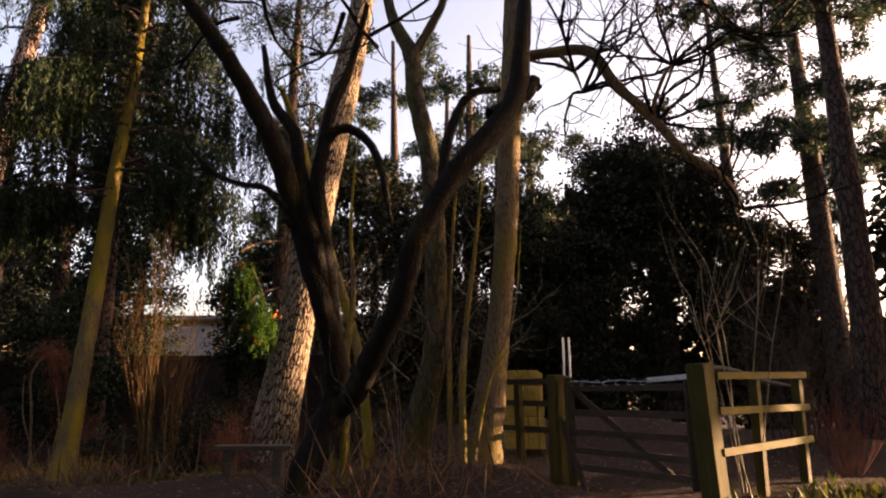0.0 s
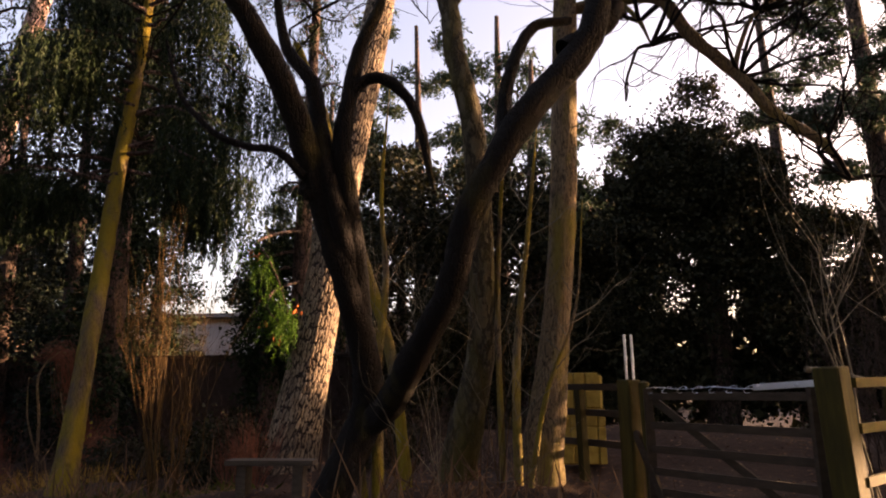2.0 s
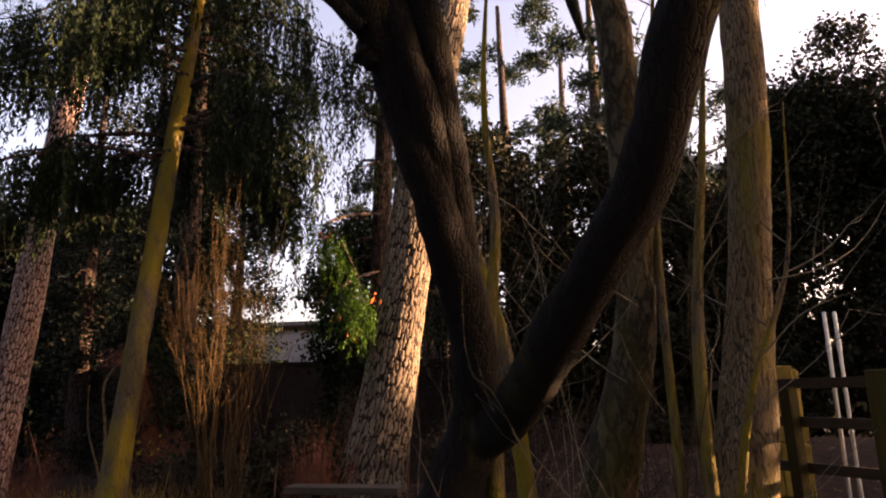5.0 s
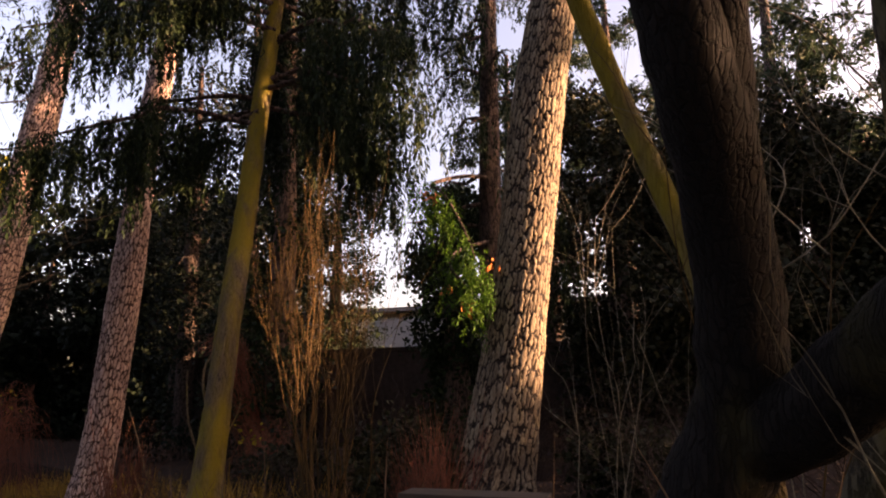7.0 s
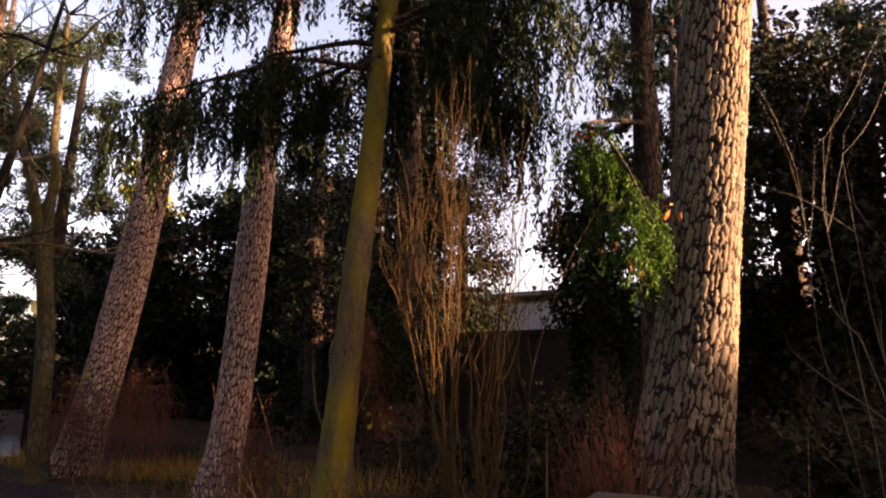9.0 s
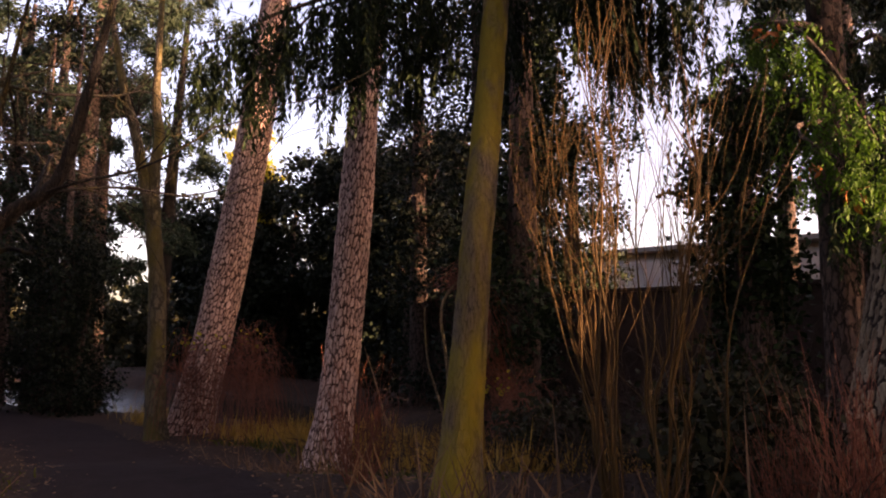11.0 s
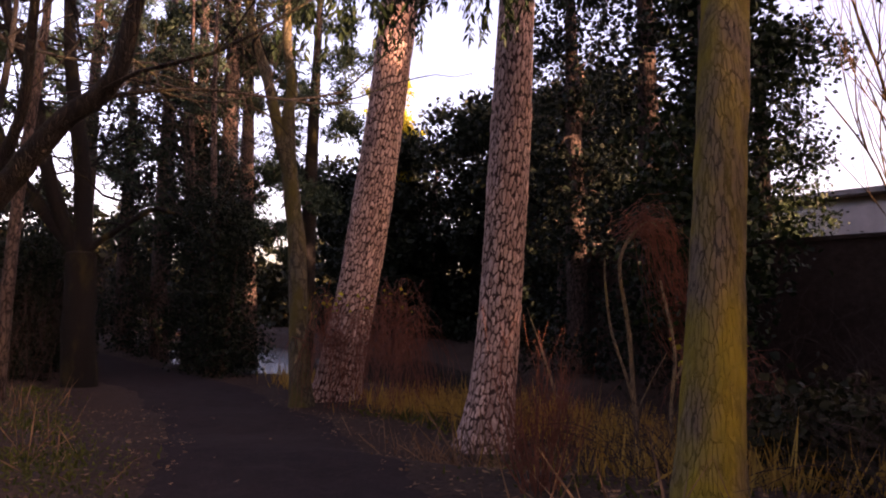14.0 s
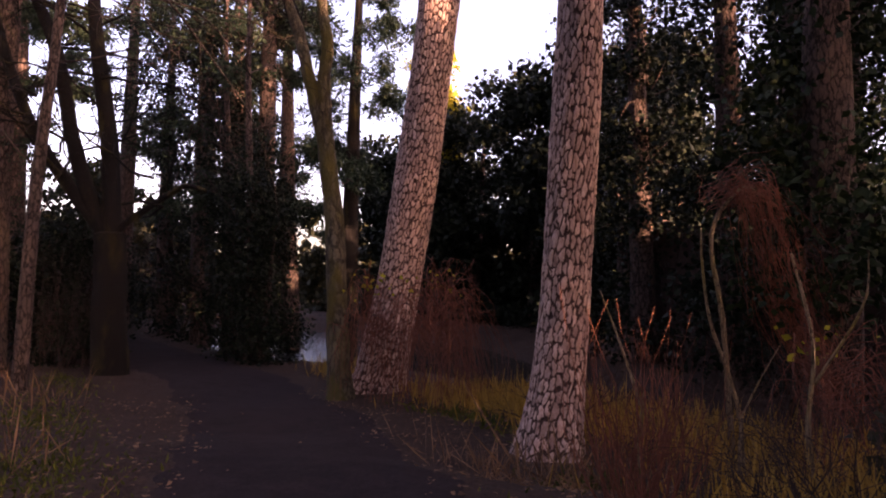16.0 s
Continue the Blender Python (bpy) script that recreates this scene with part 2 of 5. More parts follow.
# ---- mesh helpers ----
class Mesher:
    def __init__(self):
        self.v, self.f, self.n = [], [], 0

    def add(self, verts, faces):
        verts = np.asarray(verts, float).reshape(-1, 3)
        self.v.append(verts)
        self.f.extend((np.asarray(faces) + self.n).tolist())
        self.n += len(verts)

    def box(self, size, m):
        x, y, z = (s / 2 for s in size)
        c = min(x, y, z) * 0.12
        vs = []
        for sx in (-1, 1):
            for sy in (-1, 1):
                for sz in (-1, 1):
                    vs += [(sx * (x - c), sy * (y - c), sz * z), (sx * (x - c), sy * y, sz * (z - c)), (sx * x, sy * (y - c), sz * (z - c))]
        b = bmesh.new()
        for v in vs:
            b.verts.new(m @ Vector(v))
        bmesh.ops.convex_hull(b, input=b.verts)
        b.verts.index_update()
        self.add([v.co[:] for v in b.verts], [[v.index for v in (*f.verts, f.verts[-1])][:3] for f in b.faces])
        b.free()

    def tube(self, pts, radii, seg=8, rough=0.0, steps=1, cap=True, seed=0.0):
        """A limb through pts (smoothed), with a radius at each point; rough: lumps, as a share of the radius."""
        pts, radii = np.asarray(pts, float), np.asarray(radii, float)
        if steps > 1 and len(pts) > 2:
            p = np.vstack([2 * pts[0] - pts[1], pts, 2 * pts[-1] - pts[-2]])
            out, rad = [], []
            for i in range(1, len(p) - 2):
                for k in range(steps):
                    u = k / steps
                    out.append(0.5 * (2 * p[i] + (p[i + 1] - p[i - 1]) * u + (2 * p[i - 1] - 5 * p[i] + 4 * p[i + 1] - p[i + 2]) * u * u
                                      + (3 * p[i] - p[i - 1] - 3 * p[i + 1] + p[i + 2]) * u ** 3))
                    rad.append(radii[i - 1] * (1 - u) + radii[i] * u)
            pts, radii = np.array(out + [pts[-1]]), np.array(rad + [radii[-1]])
        elif steps > 1:
            u = np.linspace(0, 1, steps + 1)[:, None]
            pts, radii = pts[0] * (1 - u) + pts[1] * u, radii[0] * (1 - u[:, 0]) + radii[1] * u[:, 0]
        t = np.gradient(pts, axis=0)
        t /= np.linalg.norm(t, axis=1)[:, None] + 1e-9
        ref = np.where(np.abs(t[:, 2:]) > 0.9, np.array([[0.0, 1.0, 0.0]]), np.array([[0.0, 0.0, 1.0]]))
        if np.abs(t[:, 2]).mean() > 0.5:
            ref = np.tile([[0.0, 1.0, 0.0]], (len(t), 1))
        else:
            ref = np.tile([[0.0, 0.0, 1.0]], (len(t), 1)) + 0.01
        a = np.cross(t, ref)
        a /= np.linalg.norm(a, axis=1)[:, None] + 1e-9
        b = np.cross(t, a)
        ang = np.arange(seg) * 2 * math.pi / seg
        ring = a[:, None] * np.cos(ang)[None, :, None] + b[:, None] * np.sin(ang)[None, :, None]
        r = np.repeat(radii[:, None], seg, 1)
        if rough:
            for i in range(len(pts)):
                for j in range(seg):
                    q = Vector(pts[i] + ring[i, j] * radii[i])
                    r[i, j] *= 1 + rough * (noise.noise(q * (0.5 / max(radii[i], 0.03)) + Vector((seed, 0, 0))) + 0.5 * noise.noise(q * (1.6 / max(radii[i], 0.03))))
        v = (pts[:, None] + ring * r[:, :, None]).reshape(-1, 3)
        i, j = np.meshgrid(np.arange(len(pts) - 1), np.arange(seg), indexing="ij")
        j2 = (j + 1) % seg
        quads = np.stack([i * seg + j, i * seg + j2, (i + 1) * seg + j2, (i + 1) * seg + j], -1).reshape(-1, 4)
        self.add(v, quads)
        if cap:
            e = (len(pts) - 1) * seg
            self.add(np.vstack([v[e:], pts[-1] + t[-1] * radii[-1] * 0.5]), [[k, (k + 1) % seg, seg] for k in range(seg)])

    def kites(self, base, tip, side):
        """Leaves: four-cornered, folded a little along the midrib."""
        base, tip, side = (np.asarray(q, float) for q in (base, tip, side))
        fold = np.cross(tip - base, side)
        fold /= np.linalg.norm(fold, axis=1)[:, None] + 1e-9
        fold *= np.linalg.norm(side, axis=1)[:, None] * 0.35
        mid = base * 0.55 + tip * 0.45
        v = np.stack([base, mid + side + fold, tip, mid - side + fold], 1).reshape(-1, 3)
        k = np.arange(len(base))[:, None] * 4
        self.add(v, np.hstack([k + [[0, 1, 2]], k + [[0, 2, 3]]]).reshape(-1, 3))

    def object(self, name, mat, parent=None, smooth=True, label=""):
        me = bpy.data.meshes.new(name)
        verts = np.vstack(self.v)
        me.from_pydata(verts.tolist(), [], self.f)
        if smooth:
            me.polygons.foreach_set("use_smooth", [True] * len(me.polygons))
        me.materials.append(mat)
        ob = new(name, me)
        if parent:
            ob.parent = parent
        if label:
            tagged(ob, label)
        return ob


def unit(n, rng):
    d = rng.normal(size=(n, 3))
    return d / np.linalg.norm(d, axis=1)[:, None]


def scatter(ms, centres, size, rng, down=0.0, slim=0.35):
    """One leaf at every centre, turned at random; down: how much it hangs."""
    n = len(centres)
    d = unit(n, rng) + np.array([0, 0, -down])
    d /= np.linalg.norm(d, axis=1)[:, None]
    s = np.cross(d, unit(n, rng))
    s /= np.linalg.norm(s, axis=1)[:, None] + 1e-9
    ln = size * rng.uniform(0.6, 1.4, (n, 1))
    ms.kites(centres, centres + d * ln, s * ln * slim)


def thing(name, x, y, z, label, category, group="", kind=""):
    return tagged(pinned(new(name), x, y, z), label, category, group, kind)


def pinned(ob, x, y, z):
    ob.location = (x, y, z)
    return ob


# ---- ground ----
HEIGHTS = [(0.5, 0.4, -0.08), (0, 2.4, 0.12), (-0.6, 4.6, -0.03), (-2.2, 6.9, -0.17), (-3.4, 7.9, -0.17), (-6.1, 9.8, -0.2), (1.6, 9.3, 0.2), (2.9, 7.5, 0.24),
           (0.7, 9.7, 0.52), (-0.2, 8.8, 0.46), (-1.3, 7.6, 0.3), (-3.4, 14.1, 0.1), (-5.5, 13.1, -0.12), (-7, 12.7, -0.12), (-9, 12, -0.4), (-12.2, 15.7, -0.95),
           (-18, 16.2, -0.97), (-17.5, 15.4, -0.95), (-11.5, 11.8, -0.5), (-16, 13.8, -0.85), (-26, 14.5, -0.95), (-14, 8, -0.5), (4.5, 9, 0.3), (3, 14, 0.9),
           (8, 14, 0.5), (-3, 11, 0.1), (-3, 19, -0.3), (-9, 17.5, -1.0), (0, -8, -0.2), (12, 0, 0), (-12, -2, -0.3), (0, 18, 0.6)]
HEIGHTS_XY = np.array([h[:2] for h in HEIGHTS])
HEIGHTS_Z = np.array([h[2] for h in HEIGHTS])


def ground_z(x, y):
    d2 = ((HEIGHTS_XY - (x, y)) ** 2).sum(1) + 0.15
    w = d2 ** -1.6
    z = float((w * HEIGHTS_Z).sum() / w.sum())
    # the pond and the ditch that leads to it
    pond = ((x + 31) / 11) ** 2 + ((y - 21.8) / 5.0) ** 2
    if pond < 1.3:
        z -= 0.9 * min(1.0, max(0.0, (1.3 - pond) / 0.5))
    if -24 < x < 0:
        z -= 0.7 * math.exp(-((y - 20.6) / 1.0) ** 2)
    return z + 0.05 * noise.noise(Vector((x * 0.6, y * 0.6, 0))) + 0.02 * noise.noise(Vector((x * 2.3, y * 2.3, 3)))


def build_ground():
    ms = Mesher()
    xs = np.concatenate([[-900, -400, -200, -110, -75], np.arange(-56, -24, 1.6), np.arange(-24, 12, 0.4), np.arange(12, 40, 2.5), [55, 80, 120, 200, 400, 900]])
    ys = np.concatenate([[-900, -400, -200, -100, -50], np.arange(-26, -2, 2.0), np.arange(-2, 26, 0.4), np.arange(26, 60, 2.5), [75, 110, 200, 400, 900]])
    v = [(x, y, ground_z(x, y)) for x in xs for y in ys]
    ny = len(ys)
    ms.add(v, [(i * ny + j, (i + 1) * ny + j, (i + 1) * ny + j + 1, i * ny + j + 1) for i in range(len(xs) - 1) for j in range(ny - 1)])
    tagged(ms.object("ground", SOIL), "dark woodland soil covered with brown leaf litter", "ground", kind="structure")


build_ground()

PATH_LINE = [(2.2, -9), (1.2, -4), (0.5, 0.4), (-0.6, 4.4), (-2.3, 6.9), (-4.4, 8.4), (-6.4, 9.7), (-9, 11), (-12, 12.4), (-16, 13.7), (-21, 14.3), (-27, 14.2), (-34, 13.2), (-45, 11)]


def build_path():
    ms = Mesher()
    p = np.array(PATH_LINE, float)
    fine = []
    for a, b in zip(p[:-1], p[1:]):
        n = max(2, int(np.hypot(*(b - a)) / 0.35))
        fine += [a + (b - a) * k / n for k in range(n)]
    fine = np.array(fine)
    for _ in range(4):
        fine[1:-1] = (fine[:-2] + 2 * fine[1:-1] + fine[2:]) / 4
    t = np.gradient(fine, axis=0)
    t /= np.linalg.norm(t, axis=1)[:, None]
    side = np.stack([-t[:, 1], t[:, 0]], 1)
    rows = 9
    for i, (c, s) in enumerate(zip(fine, side)):
        w1, w2 = (1.42 + 0.22 * noise.noise(Vector((c[0], c[1], k * 9))) for k in (0, 1))
        for j in range(rows):
            u = j / (rows - 1) * 2 - 1
            q = c + s * u * (w1 if u > 0 else w2)
            ms.v.append(np.array([[q[0], q[1], ground_z(*q) + 0.03 - 0.05 * abs(u) ** 6]]))
    ms.n = len(ms.v)
    ms.f = [(i * rows + j, i * rows + j + 1, (i + 1) * rows + j + 1, (i + 1) * rows + j) for i in range(len(fine) - 1) for j in range(rows - 1)]
    tagged(ms.object("path", PATH_SOIL), "trodden dark earth path winding through the wood", "path", kind="structure")
    return fine


PATH_FINE = build_path()


def off_path(x, y):
    return float(np.hypot(PATH_FINE[:, 0] - x, PATH_FINE[:, 1] - y).min())


def build_water():
    ms = Mesher()
    ring = [(-31 + 12.4 * math.cos(a), 21.8 + 5.7 * math.sin(a), -1.32) for a in np.linspace(0, 2 * math.pi, 48, endpoint=False)]
    ms.add(ring, [list(range(48))])
    tagged(ms.object("pond", WATER), "still dark pond reflecting the pale sky", "pond", kind="structure")
    ms = Mesher()
    xs = np.arange(-22.5, 0.1, 1.5)
    ms.add([(x, y, -1.28) for x in xs for y in (19.6, 21.8)], [(2 * i, 2 * i + 2, 2 * i + 3, 2 * i + 1) for i in range(len(xs) - 1)])
    tagged(ms.object("ditch_water", WATER), "dark still water in the ditch below the wall", "water", kind="structure")


build_water()


# ---- walls and the far building ----
def build_wall():
    ms = Mesher()
    ms.box((21.5, 0.4, 5.2), pose(-6.8, 24.3, 0.1, 0, 0, -1.5))
    w = ms.object("wall_north", WALL_BRICK, smooth=False)
    tagged(w, "dark brown old boundary wall with a straight top", "wall", kind="structure")
    ms = Mesher()
    ms.box((21.6, 0.52, 0.09), pose(-6.8, 24.3, 2.74, 0, 0, -1.5))
    ms.object("coping", WALL_BRICK, w, smooth=False)


build_wall()


def build_house():
    h = thing("building", -14, 37, 0, "long pale rendered building with a flat grey roof", "building")
    ms = Mesher()
    ms.box((26, 8, 8.4), pose(0, 4, 1.4))
    ms.object("wall", RENDER_PALE, h, smooth=False)
    ms = Mesher()
    ms.box((26.6, 8.6, 0.22), pose(0, 4, 5.7))
    ms.object("roof", ROOF_GREY, h, smooth=False)
    for k in range(6):
        x = -11 + 4.4 * k
        ms = Mesher()
        ms.box((1.3, 0.12, 1.2), pose(x, -0.03, 3.3))
        w = ms.object("window", RENDER_PALE, h, smooth=False)
        ms = Mesher()
        ms.box((1.1, 0.06, 1.0), pose(x, -0.08, 3.3))
        ms.object("pane", GLASS_DARK, w, smooth=False)


build_house()


# ---- trees ----
def tree_at(name, x, y, label, category="tree", group=""):
    return thing(name, x, y, ground_z(x, y) - 0.05, label, category, group)


def local(ob, pts):
    return np.asarray(pts, float) - np.array(ob.location)


def trunk_part(ob, pts, radii, mat, seg=28, steps=10, rough=0.12, name="trunk", label=""):
    """A limb of the thing ob from world points."""
    ms = Mesher()
    ms.tube(local(ob, pts), radii, seg, rough, steps)
    return ms.object(name, mat, ob, label=label)


def with_foot(pts, radii, spread=1.45):
    """Adds the flare of the roots under a trunk's first point."""
    p0, p1 = np.array(pts[0], float), np.array(pts[1], float)
    g = ground_z(p0[0], p0[1])
    d = (p1 - p0) / (p1[2] - p0[2])
    foot = [p0 + d * (g - 0.15 - p0[2]), p0 + d * (g + 0.12 - p0[2]), p0 + d * (g + 0.5 - p0[2])]
    return [tuple(q) for q in foot] + list(pts[1:]), [radii[0] * spread, radii[0] * (1 + (spread - 1) * 0.55), radii[0] * 1.06] + list(radii[1:])


def plated_trunk(ob, pts, radii, mat, wide, tall, deep, seed):
    """A trunk whose bark plates, about wide by tall metres, stand deep metres proud of the furrows between them."""
    rng = np.random.default_rng(seed)
    p, r = local(ob, pts), np.asarray(radii, float)
    q = np.vstack([2 * p[0] - p[1], p, 2 * p[-1] - p[-2]])
    line, rad = [], []
    for i in range(1, len(q) - 2):
        n = max(2, int(np.linalg.norm(q[i + 1] - q[i]) / 0.02))
        u = np.linspace(0, 1, n, endpoint=False)[:, None]
        line.append(0.5 * (2 * q[i] + (q[i + 1] - q[i - 1]) * u + (2 * q[i - 1] - 5 * q[i] + 4 * q[i + 1] - q[i + 2]) * u ** 2 + (3 * q[i] - q[i - 1] - 3 * q[i + 1] + q[i + 2]) * u ** 3))
        rad.append(r[i - 1] * (1 - u[:, 0]) + r[i] * u[:, 0])
    line, rad = np.vstack(line), np.concatenate(rad)
    seg = 190
    cols = max(6, int(round(2 * math.pi * r[1:].mean() / wide)))
    run = np.concatenate([[0], np.cumsum(np.linalg.norm(np.diff(line, axis=0), axis=1))])
    ang = np.arange(seg) * 2 * math.pi / seg
    A, S = np.meshgrid(ang, run)
    warp = 0.16 * np.sin(3.1 * S + 4 * A + seed) + 0.12 * np.sin(7.7 * S - 7 * A) + 0.11 * np.sin(19 * S + 11 * A + 2) + 0.1 * np.sin(43 * S - 17 * A + 1) + 0.08 * np.sin(71 * S + 29 * A)
    U, V = A / (2 * math.pi) * cols + 0.55 * warp + 0.35 * np.sin(0.9 * S + seed), S / tall + 0.8 * warp
    rows = int(V.max()) + 4
    jit, pale = rng.uniform(0.08, 0.92, (cols, rows, 2)), rng.uniform(0, 1, (cols, rows))
    cu, cv = np.floor(U).astype(int), np.floor(V).astype(int)
    near, second, tone = np.full(U.shape, 9.0), np.full(U.shape, 9.0), np.zeros(U.shape)
    for du in (-1, 0, 1):
        for dv in (-1, 0, 1):
            a, b = (cu + du) % cols, np.clip(cv + dv, -1, rows - 2) + 1
            d = np.hypot(cu + du + jit[a, b, 0] - U, (cv + dv + jit[a, b, 1] - V))
            closer = d < near
            second = np.where(closer, near, np.minimum(second, d))
            tone = np.where(closer, pale[a, b], tone)
            near = np.where(closer, d, near)
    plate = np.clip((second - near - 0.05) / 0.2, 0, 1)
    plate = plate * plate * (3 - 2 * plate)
    lift = deep * (plate * (0.6 + 0.8 * tone) - 1) + 0.004 * np.sin(60 * S + 9 * A) * np.sin(37 * A)
    lobes = 1 + 0.10 * np.sin(5 * A + seed) * np.exp(-np.clip(S - 0.2, 0, 9) / 0.35) + 0.025 * np.sin(2 * A + 1.3 * S)
    R = rad[:, None] * lobes + lift
    t = np.gradient(line, axis=0)
    t /= np.linalg.norm(t, axis=1)[:, None]
    a = np.cross(t, [0.0, 1.0, 0.0])
    a /= np.linalg.norm(a, axis=1)[:, None]
    b = np.cross(t, a)
    v = line[:, None] + (a[:, None] * np.cos(A)[..., None] + b[:, None] * np.sin(A)[..., None]) * R[..., None]
    ms = Mesher()
    i, j = np.meshgrid(np.arange(len(line) - 1), np.arange(seg), indexing="ij")
    k = (j + 1) % seg
    ms.add(v, np.stack([i * seg + j, i * seg + k, (i + 1) * seg + k, (i + 1) * seg + j], -1).reshape(-1, 4))
    tr = ms.object("trunk", mat, ob)
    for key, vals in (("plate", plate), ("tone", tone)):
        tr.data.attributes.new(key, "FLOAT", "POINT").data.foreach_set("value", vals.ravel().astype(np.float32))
    return tr


def sprig(ms, start, heading, length, radius, rng, depth, spread=0.6, up=0.25, kids=3, seg=4, wander=0.25, tips=None):
    """A bare branch that forks again and again."""
    n = 5 if depth > 0 else 4
    pts, d, p = [np.array(start, float)], np.array(heading, float), np.array(start, float)
    d /= np.linalg.norm(d)
    for _ in range(n - 1):
        d = d + rng.normal(size=3) * wander + np.array([0, 0, up * 0.3])
        d /= np.linalg.norm(d)
        p = p + d * length / (n - 1)
        pts.append(p)
    ms.tube(pts, np.linspace(radius, radius * 0.45, n), seg if depth > 0 else 3, 0, 2 if depth > 0 else 1, cap=False)
    if tips is not None:
        tips.extend(pts[1:] if depth == 0 else pts[3:])
    if depth > 0:
        for k in range(kids):
            at = rng.uniform(0.3, 1.0) if k else 1.0
            q = pts[min(n - 1, int(at * (n - 1)))]
            h = d + rng.normal(size=3) * spread + np.array([0, 0, up])
            sprig(ms, q, h, length * rng.uniform(0.5, 0.75), radius * 0.5, rng, depth - 1, spread, up, kids, seg, wander, tips)


def build_pine(name, pts, radii, mat, label, seed, crown=None, group="", plates=(0.1, 0.24, 0.02)):
    """A tall pine: plated trunk, limbs and needle tufts; crown: height where the limbs begin, number, reach, top."""
    rng = np.random.default_rng(seed)
    ob = tree_at(name, pts[0][0], pts[0][1], label, "tree", group)
    p, r = with_foot(pts, radii, 1.35)
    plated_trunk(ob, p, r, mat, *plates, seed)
    if crown:
        low, count, reach, top = crown
        wood, leaves = Mesher(), Mesher()
        P = np.array(pts)
        for k in range(count):
            z = low + (top - low) * (k + rng.uniform(0, 1)) / count
            base = np.array([np.interp(z, P[:, 2], P[:, i]) for i in (0, 1)] + [z])
            if z > P[-1, 2]:
                base = P[-1] + (P[-1] - P[-2]) / (P[-1, 2] - P[-2, 2]) * (z - P[-1, 2])
            a = rng.uniform(0, 2 * math.pi)
            tips = []
            ln = reach * rng.uniform(0.6, 1.1) * (1 - 0.5 * (z - low) / (top - low + 0.01))
            sprig(wood, base - np.array(ob.location), (math.cos(a), math.sin(a), rng.uniform(-0.1, 0.35)), ln, 0.05, rng, 2, 0.5, 0.1, 4, 4, 0.2, tips)
            tips = np.array(tips)
            tips = np.repeat(tips, 3, 0) + rng.normal(size=(len(tips) * 3, 3)) * 0.16
            c = np.repeat(tips, 7, 0) + rng.normal(size=(len(tips) * 7, 3)) * 0.05
            scatter(leaves, c, 0.17, rng, -0.25, 0.09)
        tagged(wood.object("branchwork", FAR_BARK, ob), kind="stuff")
        leaves.object("crown", PINE_LEAF, ob)
    return ob


def drooping_crown(ob, axis, low, top, count, reach, rng, leaf, hang=0.8, dense=1.0, wood_mat=None, ang=(0, 2 * math.pi)):
    """Limbs that sweep down from the axis with curtains of hanging sprays."""
    wood, leaves = Mesher(), Mesher()
    A = np.array(axis)
    for k in range(count):
        z = low + (top - low) * (k + rng.uniform(0, 1)) / count
        base = np.array([np.interp(z, A[:, 2], A[:, 0]), np.interp(z, A[:, 2], A[:, 1]), z]) - np.array(ob.location)
        a = rng.uniform(*ang)
        ln = reach * rng.uniform(0.55, 1.1) * (1 - 0.6 * (z - low) / (top - low))
        u = np.linspace(0, 1, 9)
        out = np.stack([np.cos(a) * u * ln, np.sin(a) * u * ln, 0.18 * ln * u - 0.55 * ln * u ** 2.2 + 0.12 * ln * u ** 6], 1) + rng.normal(size=(9, 3)) * 0.05
        pts = base + out
        wood.tube(pts, np.linspace(0.05, 0.012, 9), 5, 0, 1, cap=False)
        n = int(24 * ln * dense)
        s = rng.uniform(0.24, 1.0, n) ** 0.8
        root = np.stack([np.interp(s, u, pts[:, i]) for i in range(3)], 1) + rng.normal(size=(n, 3)) * np.array([0.16, 0.16, 0.06])
        for q in root:
            h = hang * rng.uniform(0.25, 1.0)
            m = max(5, int(h / 0.024))
            w = np.linspace(0, 1, m)
            c = q + np.stack([rng.normal(0, 0.035, m) * (1.2 - w) + 0.08 * w * rng.normal(), rng.normal(0, 0.035, m) * (1.2 - w) + 0.08 * w * rng.normal(), -h * w], 1)
            scatter(leaves, c, 0.1, rng, 1.7, 0.15)
    tagged(wood.object("branchwork", wood_mat or FAR_BARK, ob), kind="stuff")
    leaves.object("crown", leaf, ob)


def leaf_mass(ob, lobes, leaf, size, rng, per=1600, shell=0.55, slim=0.4, down=0.2, wood_mat=None, twigs=0):
    """A crown of clumps: each lobe (x, y, z, rx, ry, rz) is filled with smaller clumps of leaves, with gaps between."""
    leaves, wood = Mesher(), Mesher()
    for x, y, z, rx, ry, rz in lobes:
        c = np.array([x, y, z]) - np.array(ob.location)
        k = max(6, per // 55)
        u = unit(k, rng) * rng.uniform(shell, 1.05, (k, 1))
        hubs = c + u * (rx, ry, rz)
        cl = np.repeat(hubs, per // k, 0)
        cl = cl + rng.normal(size=cl.shape) * np.array([0.24, 0.24, 0.2]) * (min(rx, ry, rz) ** 0.5)
        scatter(leaves, cl, size, rng, down, slim)
        for q in hubs[:twigs]:
            wood.tube([c + (q - c) * 0.2, (c + q) / 2 + rng.normal(size=3) * 0.1, q], [0.035, 0.022, 0.008], 4, 0, 2, cap=False)
    if twigs:
        tagged(wood.object("branchwork", wood_mat or FAR_BARK, ob), kind="stuff")
    leaves.object("crown", leaf, ob)


